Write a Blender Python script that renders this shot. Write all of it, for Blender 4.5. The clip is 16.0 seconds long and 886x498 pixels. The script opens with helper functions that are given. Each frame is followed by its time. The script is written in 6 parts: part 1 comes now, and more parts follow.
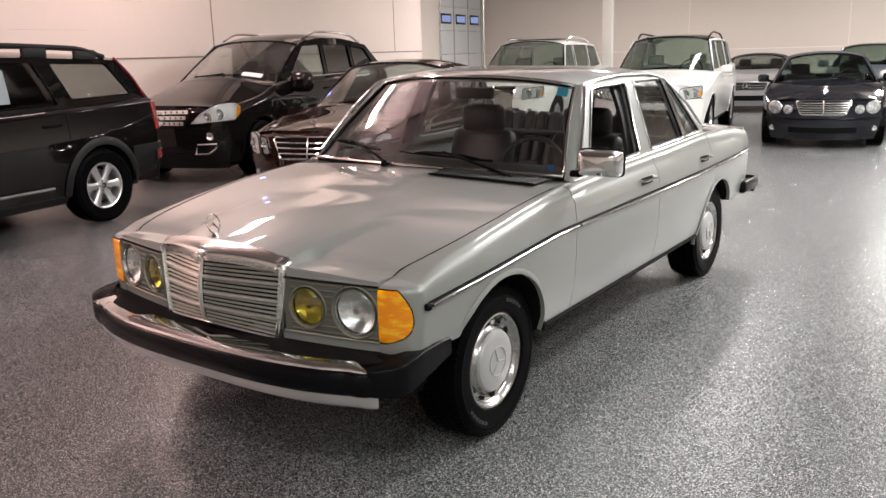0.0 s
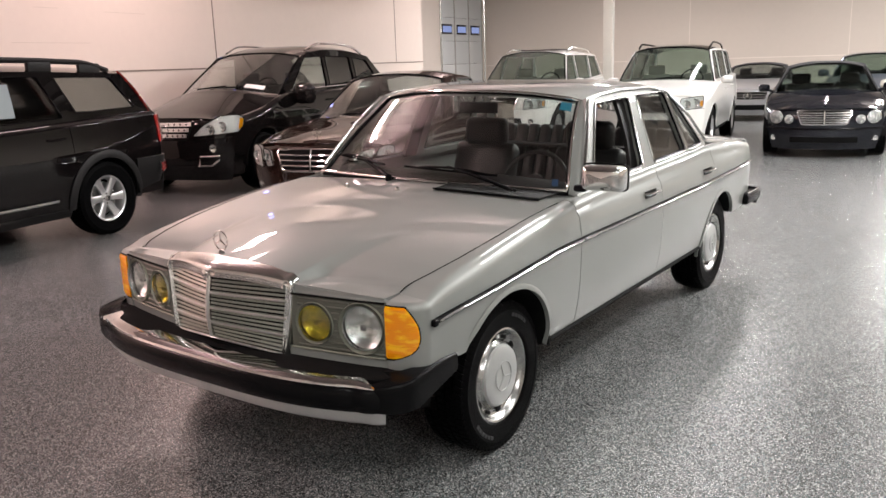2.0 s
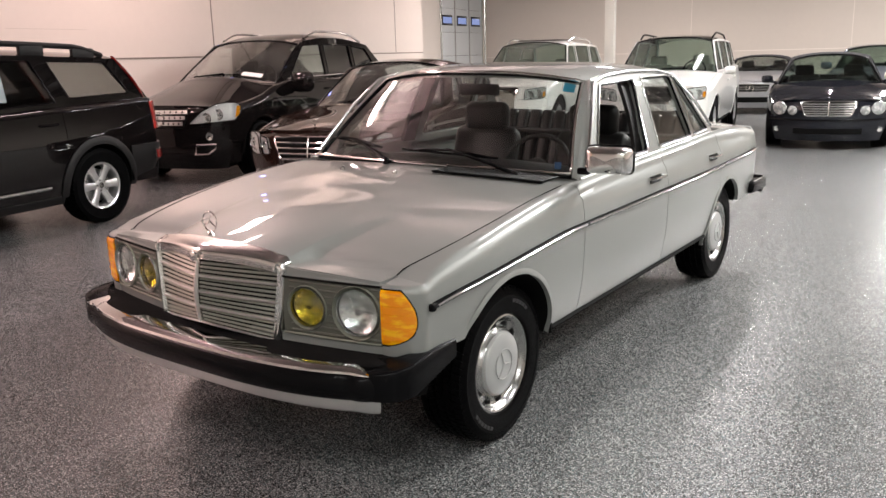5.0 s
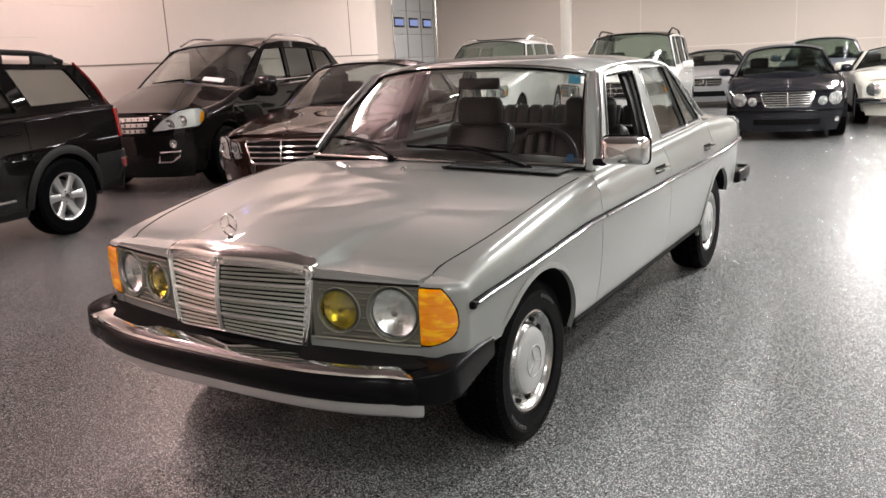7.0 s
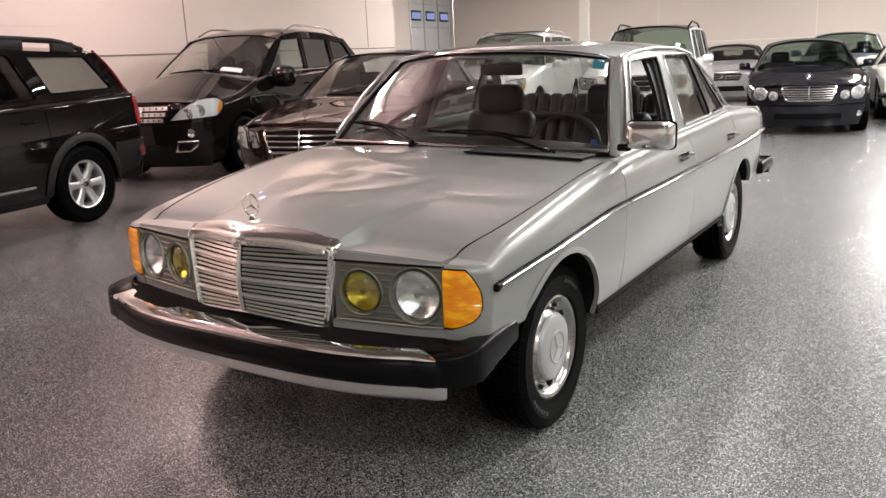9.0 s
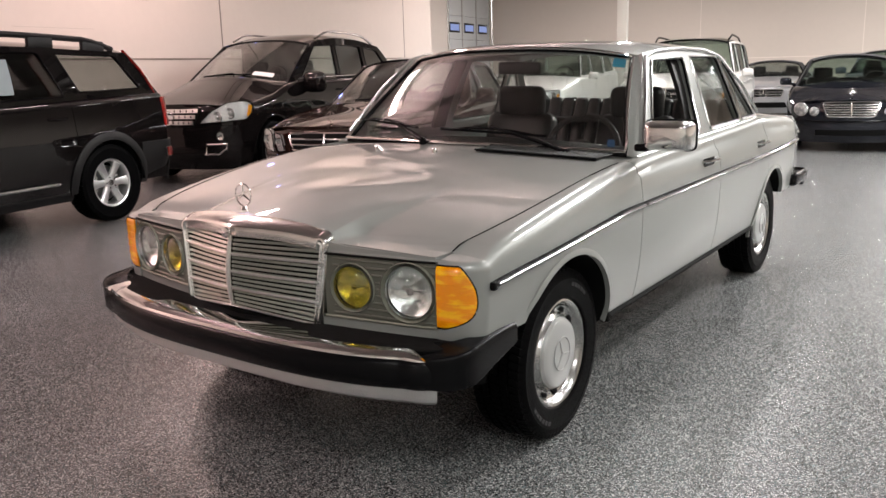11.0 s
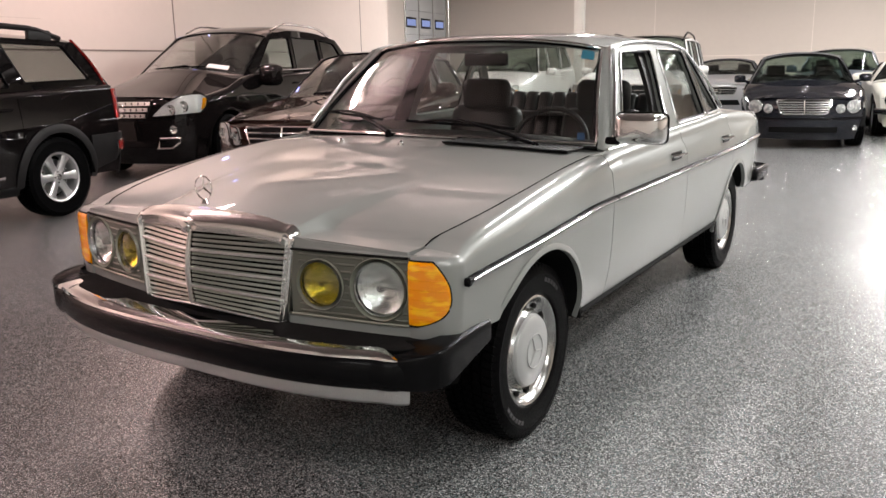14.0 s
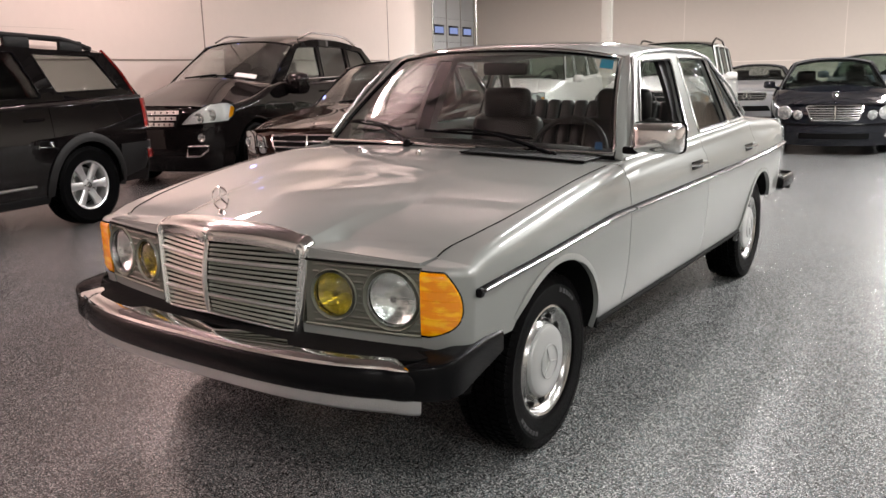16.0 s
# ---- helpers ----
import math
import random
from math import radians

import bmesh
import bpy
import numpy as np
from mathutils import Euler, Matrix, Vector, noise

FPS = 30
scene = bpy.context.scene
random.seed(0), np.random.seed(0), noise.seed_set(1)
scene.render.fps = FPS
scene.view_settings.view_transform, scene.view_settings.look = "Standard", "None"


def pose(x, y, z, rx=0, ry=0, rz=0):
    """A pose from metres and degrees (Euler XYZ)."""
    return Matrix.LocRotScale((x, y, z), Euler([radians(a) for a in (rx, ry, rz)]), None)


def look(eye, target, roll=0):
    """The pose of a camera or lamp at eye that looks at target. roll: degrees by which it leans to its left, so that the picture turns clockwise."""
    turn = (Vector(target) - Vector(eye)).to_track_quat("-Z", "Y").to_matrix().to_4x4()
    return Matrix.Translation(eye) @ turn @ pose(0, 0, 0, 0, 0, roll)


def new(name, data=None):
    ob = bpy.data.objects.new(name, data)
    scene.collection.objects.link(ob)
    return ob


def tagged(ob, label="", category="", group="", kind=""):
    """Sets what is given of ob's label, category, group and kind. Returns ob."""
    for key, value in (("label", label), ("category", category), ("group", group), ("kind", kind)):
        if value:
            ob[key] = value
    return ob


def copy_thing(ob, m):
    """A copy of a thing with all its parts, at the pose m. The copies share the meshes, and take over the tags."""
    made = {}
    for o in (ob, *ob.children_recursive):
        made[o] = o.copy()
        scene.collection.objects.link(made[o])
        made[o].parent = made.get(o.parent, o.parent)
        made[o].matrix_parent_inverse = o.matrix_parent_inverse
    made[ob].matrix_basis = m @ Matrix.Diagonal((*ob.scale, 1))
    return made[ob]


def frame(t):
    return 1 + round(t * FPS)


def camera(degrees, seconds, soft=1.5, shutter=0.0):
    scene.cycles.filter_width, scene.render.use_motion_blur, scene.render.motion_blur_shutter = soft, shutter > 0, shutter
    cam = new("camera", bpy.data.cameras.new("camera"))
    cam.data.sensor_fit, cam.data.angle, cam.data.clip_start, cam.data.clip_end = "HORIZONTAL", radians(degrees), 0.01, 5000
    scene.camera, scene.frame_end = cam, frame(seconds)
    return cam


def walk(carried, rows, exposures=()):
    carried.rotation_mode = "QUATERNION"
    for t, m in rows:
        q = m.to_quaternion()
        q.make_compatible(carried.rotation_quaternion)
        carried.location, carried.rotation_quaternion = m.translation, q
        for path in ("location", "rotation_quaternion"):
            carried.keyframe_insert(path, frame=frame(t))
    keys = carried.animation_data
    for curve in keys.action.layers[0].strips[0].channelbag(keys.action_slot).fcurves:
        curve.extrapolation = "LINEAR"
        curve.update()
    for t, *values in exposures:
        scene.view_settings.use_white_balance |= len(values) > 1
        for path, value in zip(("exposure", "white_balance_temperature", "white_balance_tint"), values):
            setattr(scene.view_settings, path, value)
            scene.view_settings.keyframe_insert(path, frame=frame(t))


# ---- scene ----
cam = camera(56.2, 16.0)
PATH = [
    (0, (2.479, -2.703, 1.531), (1.362, -1.109, 1.07), -1.7),
    (0.5, (2.469, -2.698, 1.531), (1.355, -1.103, 1.068), -1.5),
    (1, (2.475, -2.701, 1.556), (1.355, -1.109, 1.097), -2.4),
    (1.5, (2.473, -2.712, 1.566), (1.355, -1.117, 1.114), -2.1),
    (2, (2.471, -2.721, 1.561), (1.35, -1.125, 1.121), -1.9),
    (2.5, (2.468, -2.726, 1.558), (1.339, -1.136, 1.116), -1.8),
    (3, (2.473, -2.728, 1.556), (1.34, -1.141, 1.114), -1.8),
    (3.5, (2.471, -2.734, 1.55), (1.336, -1.15, 1.1), -1.8),
    (6, (2.272, -2.571, 1.469), (1.18, -0.959, 1.012), -2.1),
    (6.5, (2.175, -2.657, 1.469), (1.127, -1.018, 1.008), -3.3),
    (7, (2.123, -2.711, 1.46), (1.103, -1.052, 1.008), -2.9),
    (7.5, (2.13, -2.725, 1.463), (1.094, -1.073, 1.014), -2.4),
    (8, (2.13, -2.732, 1.452), (1.074, -1.092, 1.01), -2.2),
    (8.5, (2.1, -2.74, 1.441), (1.036, -1.104, 1.006), -2.3),
    (9, (2.082, -2.711, 1.41), (1.034, -1.071, 0.949), -2.6),
    (11.5, (2.123, -2.5, 1.309), (0.99, -0.906, 0.889), -1.5),
    (12, (2.116, -2.46, 1.304), (0.992, -0.859, 0.884), -1.7),
    (12.5, (2.097, -2.428, 1.302), (0.996, -0.813, 0.878), -2.2),
    (13, (2.046, -2.448, 1.301), (0.995, -0.801, 0.875), -2.9),
    (13.5, (2.02, -2.475, 1.29), (0.993, -0.816, 0.851), -2.0),
    (14, (2.027, -2.492, 1.295), (0.993, -0.837, 0.859), -1.1),
    (14.5, (2.055, -2.497, 1.311), (1.003, -0.854, 0.87), -0.4),
    (15, (2.065, -2.485, 1.307), (0.992, -0.854, 0.876), -0.2),
    (15.5, (2.073, -2.48, 1.31), (0.983, -0.856, 0.892), -1.0),
    (16, (2.072, -2.472, 1.309), (0.978, -0.851, 0.889), -1.4),
]
walk(cam, [(t, look(eye, target, roll)) for t, eye, target, roll in PATH])

# ---- light ----
world = bpy.data.worlds.new("world")
scene.world = world
world.use_nodes = True
world.node_tree.nodes["Background"].inputs[0].default_value = (0.02, 0.02, 0.022, 1)
world.node_tree.nodes["Background"].inputs[1].default_value = 0.3

CEILING = 5.4
ROOM = pose(0, 0, 0, 0, 0, 10)
# suspended fixtures, unseen, mostly added to fit the brightness, in the room's own axes: a, b, watts, length, share
# thrown upwards, colour
LAMPS = [(-6.9, -2.6, 240, 1.2, 0.3, (1.0, 0.62, 0.61)), (0.6, -7.6, 130, 2.4, 0.12, (1.0, 0.98, 0.95)), (-6.2, 6.4, 100, 0.7, 0.2, (1.0, 0.70, 0.66)), (-2.4, 7.2, 6, 1.3, 22.0, (1.0, 0.80, 0.79)), (-6.2, 11.0, 8, 1.3, 18.0, (1.0, 0.78, 0.73)),
         (-4.75, 3.8, 70, 2.4, 1.0, (1.0, 0.74, 0.74)), (-4.6, 2.4, 4, 1.3, 24.0, (1.0, 0.64, 0.68)), (-5.0, 15.6, 22, 1.3, 20.0, (1.0, 0.78, 0.78)),
         (-4.9, -1.4, 175, 2.4, 0.2, (1.0, 0.72, 0.70)), (2.8, -4.0, 105, 2.4, 0.12, (1.0, 0.98, 0.96)), (0.9, 4.2, 85, 2.4, 0.12, (1.0, 0.98, 0.97)), (3.4, 4.0, 130, 2.4, 0.12, (1.0, 0.98, 0.97)),
         (0.65, 11.5, 210, 2.4, 0.12, (1.0, 0.95, 0.95)), (-3.0, 18.5, 600, 2.4, 0.12, (1.0, 0.93, 0.91)), (5.6, 0.6, 230, 2.4, 0.12, (1.0, 0.99, 0.96)),
         (4.9, 6.6, 940, 2.4, 0.12, (1.0, 0.97, 0.95)), (7.0, 14.5, 620, 2.4, 0.12, (1.0, 0.97, 0.96)), (4.4, 19.6, 560, 2.4, 0.12, (1.0, 0.94, 0.93)),
         (6.5, -6.5, 250, 2.4, 0.12, (0.98, 0.97, 0.96))]

# ---- materials ----


def material(name):
    m = bpy.data.materials.new(name)
    m.use_nodes = True
    m.node_tree.nodes.clear()
    return m, m.node_tree.nodes, m.node_tree.links


def principled(name, color, rough=0.5, metal=0.0, coat=0.0, vary=0.08, scale=6.0, bump=0.0, bump_scale=60.0, ior=1.5, spec=0.5, coat_rough=0.03, transmission=0.0, coat_ior=1.5):
    """A principled surface with two scales of colour and gloss variation and a fine relief."""
    m, n, l = material(name)
    out, p = n.new("ShaderNodeOutputMaterial"), n.new("ShaderNodeBsdfPrincipled")
    l.new(p.outputs[0], out.inputs[0])
    tc = n.new("ShaderNodeTexCoord")
    big, fine, mix = n.new("ShaderNodeTexNoise"), n.new("ShaderNodeTexNoise"), n.new("ShaderNodeMix")
    big.inputs["Scale"].default_value, fine.inputs["Scale"].default_value = scale, scale * 14
    big.inputs["Detail"].default_value, fine.inputs["Detail"].default_value = 3, 2
    add = n.new("ShaderNodeMath")
    add.operation = "MULTIPLY_ADD"
    add.inputs[1].default_value, add.inputs[2].default_value = 0.5, 0.0
    l.new(tc.outputs["Object"], big.inputs["Vector"])
    l.new(tc.outputs["Object"], fine.inputs["Vector"])
    half = n.new("ShaderNodeMath")
    half.operation = "MULTIPLY"
    half.inputs[1].default_value = 0.5
    l.new(fine.outputs[0], half.inputs[0])
    l.new(big.outputs[0], add.inputs[0])
    l.new(half.outputs[0], add.inputs[2])
    mix.data_type = "RGBA"
    mix.inputs["A"].default_value = (*[c * (1 - vary) for c in color], 1)
    mix.inputs["B"].default_value = (*[min(1, c * (1 + vary)) for c in color], 1)
    l.new(add.outputs[0], mix.inputs["Factor"])
    l.new(mix.outputs["Result"], p.inputs["Base Color"])
    rr = n.new("ShaderNodeMapRange")
    rr.inputs["To Min"].default_value, rr.inputs["To Max"].default_value = max(0.0, rough * 0.85), min(1, rough * 1.15)
    l.new(add.outputs[0], rr.inputs["Value"])
    l.new(rr.outputs[0], p.inputs["Roughness"])
    p.inputs["Metallic"].default_value = metal
    p.inputs["IOR"].default_value = ior
    p.inputs["Specular IOR Level"].default_value = spec
    p.inputs["Coat Weight"].default_value = coat
    p.inputs["Coat Roughness"].default_value = coat_rough
    p.inputs["Coat IOR"].default_value = coat_ior
    p.inputs["Transmission Weight"].default_value = transmission
    if bump:
        b, nn = n.new("ShaderNodeBump"), n.new("ShaderNodeTexNoise")
        nn.inputs["Scale"].default_value = bump_scale
        nn.inputs["Detail"].default_value = 4
        b.inputs["Strength"].default_value = bump
        b.inputs["Distance"].default_value = 0.01
        l.new(tc.outputs["Object"], nn.inputs["Vector"])
        l.new(nn.outputs[0], b.inputs["Height"])
        l.new(b.outputs[0], p.inputs["Normal"])
    return m


def glass(name, tint, gloss=1.0, ribs=0.0, base=0.035, grow=4.0):
    """A thin pane: tinted see-through with a clear reflection that grows at grazing angles."""
    m, n, l = material(name)
    out, mix = n.new("ShaderNodeOutputMaterial"), n.new("ShaderNodeMixShader")
    tr, gl, fr = n.new("ShaderNodeBsdfTransparent"), n.new("ShaderNodeBsdfGlossy"), n.new("ShaderNodeLayerWeight")
    fr.inputs[0].default_value = 0.5
    power, scale = n.new("ShaderNodeMath"), n.new("ShaderNodeMath")
    power.operation, scale.operation = "POWER", "MULTIPLY_ADD"
    power.inputs[1].default_value, scale.inputs[1].default_value, scale.inputs[2].default_value = grow, 0.8, base
    l.new(fr.outputs["Facing"], power.inputs[0])
    l.new(power.outputs[0], scale.inputs[0])
    tr.inputs[0].default_value = (*tint, 1)
    gl.inputs[0].default_value = (gloss, gloss, gloss, 1)
    gl.inputs["Roughness"].default_value = 0.01
    l.new(scale.outputs[0], mix.inputs[0])
    if ribs:
        tc, w, bump = n.new("ShaderNodeTexCoord"), n.new("ShaderNodeTexWave"), n.new("ShaderNodeBump")
        w.inputs["Scale"].default_value, w.inputs["Distortion"].default_value = ribs, 1.5
        bump.inputs["Strength"].default_value, bump.inputs["Distance"].default_value = 0.12, 0.003
        l.new(tc.outputs["Object"], w.inputs["Vector"])
        l.new(w.outputs[0], bump.inputs["Height"])
        l.new(bump.outputs[0], gl.inputs["Normal"])
        gl.inputs["Roughness"].default_value = 0.12
        scale.inputs[2].default_value = 0.06
    l.new(tr.outputs[0], mix.inputs[1])
    l.new(gl.outputs[0], mix.inputs[2])
    l.new(mix.outputs[0], out.inputs[0])
    return m


def lens_glass(name, tint, rough=0.12, pale=None, grain=26, relief=0.35, flat=1.0):
    """Prismatic lamp plastic: cut facets under a clear face, with paler patches in the colour."""
    m, n, l = material(name)
    out, p = n.new("ShaderNodeOutputMaterial"), n.new("ShaderNodeBsdfPrincipled")
    tc, w, b = n.new("ShaderNodeTexCoord"), n.new("ShaderNodeTexVoronoi"), n.new("ShaderNodeBump")
    patch, mix, sharp = n.new("ShaderNodeTexNoise"), n.new("ShaderNodeMix"), n.new("ShaderNodeMapRange")
    w.inputs["Scale"].default_value = 120
    patch.inputs["Scale"].default_value, patch.inputs["Detail"].default_value = grain, 3
    sharp.inputs["From Min"].default_value, sharp.inputs["From Max"].default_value = 0.48, 0.66
    mix.data_type = "RGBA"
    mix.inputs["A"].default_value = (*tint, 1)
    mix.inputs["B"].default_value = (*(pale or [min(1, c * 1.5) for c in tint]), 1)
    lay = n.new("ShaderNodeMapping")
    lay.inputs["Scale"].default_value = (1, 1, flat)
    l.new(tc.outputs["Object"], lay.inputs["Vector"])
    l.new(lay.outputs[0], patch.inputs["Vector"])
    l.new(patch.outputs[0], sharp.inputs["Value"])
    l.new(sharp.outputs[0], mix.inputs["Factor"])
    l.new(mix.outputs["Result"], p.inputs["Base Color"])
    p.inputs["Roughness"].default_value = rough
    p.inputs["Coat Weight"].default_value = 0.8
    p.inputs["Coat Roughness"].default_value = 0.03
    b.inputs["Strength"].default_value, b.inputs["Distance"].default_value = relief, 0.003
    l.new(tc.outputs["Object"], w.inputs["Vector"])
    l.new(w.outputs["Distance"], b.inputs["Height"])
    l.new(b.outputs[0], p.inputs["Normal"])
    l.new(p.outputs[0], out.inputs[0])
    return m


def epoxy_floor():
    """Grey epoxy with scattered pale, dark and teal flakes under a glossy top coat."""
    m, n, l = material("flake_epoxy")
    out, p = n.new("ShaderNodeOutputMaterial"), n.new("ShaderNodeBsdfPrincipled")
    l.new(p.outputs[0], out.inputs[0])
    tc = n.new("ShaderNodeTexCoord")
    v, ramp = n.new("ShaderNodeTexVoronoi"), n.new("ShaderNodeValToRGB")
    v.inputs["Scale"].default_value = 300
    v.inputs["Randomness"].default_value = 1.0
    sep = n.new("ShaderNodeSeparateColor")
    l.new(tc.outputs["Object"], v.inputs["Vector"])
    l.new(v.outputs["Color"], sep.inputs[0])
    l.new(sep.outputs[0], ramp.inputs[0])
    r = ramp.color_ramp
    r.interpolation = "CONSTANT"
    r.elements[0].position, r.elements[0].color = 0.0, (0.012, 0.013, 0.014, 1)
    r.elements[1].position, r.elements[1].color = 0.24, (0.066, 0.068, 0.070, 1)
    for pos, col in ((0.48, (0.108, 0.112, 0.113)), (0.66, (0.185, 0.190, 0.190)), (0.79, (0.072, 0.115, 0.120)), (0.85, (0.34, 0.34, 0.335)), (0.93, (0.50, 0.50, 0.49))):
        e = r.elements.new(pos)
        e.color = (*col, 1)
    big, mix = n.new("ShaderNodeTexNoise"), n.new("ShaderNodeMix")
    big.inputs["Scale"].default_value = 0.9
    big.inputs["Detail"].default_value = 5
    mix.data_type, mix.blend_type = "RGBA", "MULTIPLY"
    mr = n.new("ShaderNodeMapRange")
    mr.inputs["To Min"].default_value, mr.inputs["To Max"].default_value = 0.86, 1.12
    clump, spread, both_scales = n.new("ShaderNodeTexVoronoi"), n.new("ShaderNodeMapRange"), n.new("ShaderNodeMath")
    clump.inputs["Scale"].default_value = 75
    tone = n.new("ShaderNodeSeparateColor")
    l.new(tc.outputs["Object"], clump.inputs["Vector"])
    l.new(clump.outputs["Color"], tone.inputs[0])
    l.new(tone.outputs[0], spread.inputs["Value"])
    spread.inputs["To Min"].default_value, spread.inputs["To Max"].default_value = 0.90, 1.10
    both_scales.operation = "MULTIPLY"
    l.new(spread.outputs[0], both_scales.inputs[1])
    l.new(tc.outputs["Object"], big.inputs["Vector"])
    l.new(big.outputs[0], mr.inputs["Value"])
    l.new(mr.outputs[0], both_scales.inputs[0])
    mix.inputs["Factor"].default_value = 1
    l.new(ramp.outputs[0], mix.inputs["A"])
    l.new(both_scales.outputs[0], mix.inputs["B"])
    l.new(mix.outputs["Result"], p.inputs["Base Color"])
    p.inputs["Specular IOR Level"].default_value = 0.70
    rough = n.new("ShaderNodeMapRange")
    rough.inputs["To Min"].default_value, rough.inputs["To Max"].default_value = 0.20, 0.28
    l.new(big.outputs[0], rough.inputs["Value"])
    l.new(rough.outputs[0], p.inputs["Roughness"])
    b, relief, both = n.new("ShaderNodeBump"), n.new("ShaderNodeTexNoise"), n.new("ShaderNodeMath")
    relief.inputs["Scale"].default_value, relief.inputs["Detail"].default_value = 110, 3
    b.inputs["Strength"].default_value, b.inputs["Distance"].default_value = 0.42, 0.004
    l.new(tc.outputs["Object"], relief.inputs["Vector"])
    l.new(relief.outputs[0], both.inputs[0])
    l.new(sep.outputs[1], both.inputs[1])
    l.new(both.outputs[0], b.inputs["Height"])
    l.new(b.outputs[0], p.inputs["Normal"])
    return m


def emitter(name, color, strength):
    m, n, l = material(name)
    out, e = n.new("ShaderNodeOutputMaterial"), n.new("ShaderNodeEmission")
    e.inputs[0].default_value, e.inputs[1].default_value = (*color, 1), strength
    l.new(e.outputs[0], out.inputs[0])
    return m


M = {}
M["silver"] = principled("silver_paint", (0.286, 0.296, 0.282), 0.42, 0.30, 1.0, vary=0.03, coat_rough=0.02, spec=0.25, coat_ior=1.45)
M["black"] = principled("black_paint", (0.005, 0.0042, 0.0044), 0.3, 0, 1.0, vary=0.1, spec=0.0, coat_rough=0.015, coat_ior=1.42)
M["deep_black"] = principled("deep_black_paint", (0.006, 0.005, 0.005), 0.35, 0, 1.0, vary=0.1, spec=0.0, coat_rough=0.02, coat_ior=1.40)
M["brown"] = principled("dark_brown_paint", (0.022, 0.011, 0.008), 0.3, 0.0, 1.0, vary=0.1, spec=0.0, coat_rough=0.02, coat_ior=1.65)
M["white"] = principled("white_paint", (0.78, 0.78, 0.75), 0.3, 0, 0.8, vary=0.02)
M["silver_b"] = principled("pale_silver_paint", (0.42, 0.42, 0.43), 0.3, 0.5, 0.9, vary=0.03)
M["navy"] = principled("midnight_paint", (0.008, 0.009, 0.0125), 0.32, 0.0, 1.0, vary=0.1, spec=0.0, coat_rough=0.05, coat_ior=1.45)
M["greyblue"] = principled("grey_blue_paint", (0.10, 0.12, 0.15), 0.3, 0.5, 0.9, vary=0.05)
M["cream"] = principled("ivory_paint", (0.70, 0.68, 0.60), 0.3, 0, 0.9, vary=0.03)
M["cladding"] = principled("grey_black_plastic", (0.0075, 0.0068, 0.007), 0.5, spec=0.3, bump=0.12, bump_scale=400)
M["bar_chrome"] = principled("brushed_bar_chrome", (0.86, 0.86, 0.84), 0.30, 1.0, vary=0.03)
M["shell_chrome"] = principled("grille_shell_chrome", (0.86, 0.86, 0.84), 0.17, 1.0, vary=0.03)
M["chrome"] = principled("chrome", (0.82, 0.82, 0.81), 0.07, 1.0, vary=0.03)
M["dull_chrome"] = principled("brushed_trim", (0.62, 0.62, 0.61), 0.22, 1.0, vary=0.05)
M["alloy"] = principled("alloy", (0.68, 0.68, 0.68), 0.32, 0.85, 0.3, vary=0.05)
M["rubber"] = principled("black_rubber", (0.004, 0.004, 0.0045), 0.22, spec=0.10, vary=0.2, bump=0.08, bump_scale=250)
M["tyre"] = principled("tyre_rubber", (0.0022, 0.0022, 0.0024), 0.45, spec=0.03, vary=0.25, scale=9, bump=0.15, bump_scale=180)
M["under"] = principled("underbody_black", (0.004, 0.004, 0.004), 0.8, vary=0.3, spec=0.12)
M["leather"] = principled("black_leather", (0.0075, 0.0066, 0.0064), 0.42, spec=0.3, vary=0.2, scale=12, bump=0.15, bump_scale=220)
M["dash"] = principled("dark_vinyl", (0.007, 0.0065, 0.0065), 0.5, spec=0.25, vary=0.2, bump=0.12, bump_scale=300)
M["bezel"] = principled("grey_lamp_panel", (0.12, 0.122, 0.100), 0.42, 0.2, vary=0.08)
M["reflector"] = principled("lamp_reflector", (0.80, 0.82, 0.80), 0.10, 0.9, vary=0.08, scale=30, bump=0.35, bump_scale=70)
M["lamp_cup"] = principled("grey_green_lamp_cup", (0.26, 0.27, 0.22), 0.38, 0.2, vary=0.06)
M["lamp_bowl"] = principled("pale_lamp_bowl", (0.82, 0.82, 0.80), 0.16, 0.35, 0.6, vary=0.2, scale=30, bump=0.5, bump_scale=60)
# the amber's yellow streaks are lens highlights painted into its colour
M["amber"] = lens_glass("amber_lens", (0.88, 0.29, 0.001), 0.08, (1.0, 0.53, 0.006), 18, 0.12, 3.2)
M["red"] = lens_glass("red_lens", (0.22, 0.005, 0.004), 0.12, (0.40, 0.012, 0.01))
M["clear"] = lens_glass("clear_ribbed_lens", (0.20, 0.21, 0.21), 0.08, (0.48, 0.48, 0.46))
M["glass"] = glass("window_glass", (0.965, 0.985, 0.975), base=0.042, grow=3.0)
M["headlamp_glass"] = glass("headlamp_glass", (0.93, 0.95, 0.95), ribs=38.0)
M["fog_glass"] = glass("yellow_lamp_glass", (0.66, 0.58, 0.17), ribs=60.0)
M["slat"] = principled("satin_grille_slat", (0.36, 0.37, 0.32), 0.34, 0.75, vary=0.04)
M["dark_glass"] = glass("tinted_glass", (0.84, 0.87, 0.86), base=0.08)
M["mirror"] = principled("mirror_glass", (0.85, 0.85, 0.85), 0.01, 1.0, vary=0.0)
M["paper"] = principled("paper", (0.72, 0.74, 0.74), 0.8, vary=0.05)
M["blue"] = principled("blue_print", (0.008, 0.045, 0.12), 0.6, vary=0.1)
M["floor"] = epoxy_floor()
M["wall"] = principled("painted_concrete", (0.72, 0.65, 0.59), 0.85, vary=0.05, scale=0.6, bump=0.06, bump_scale=40)
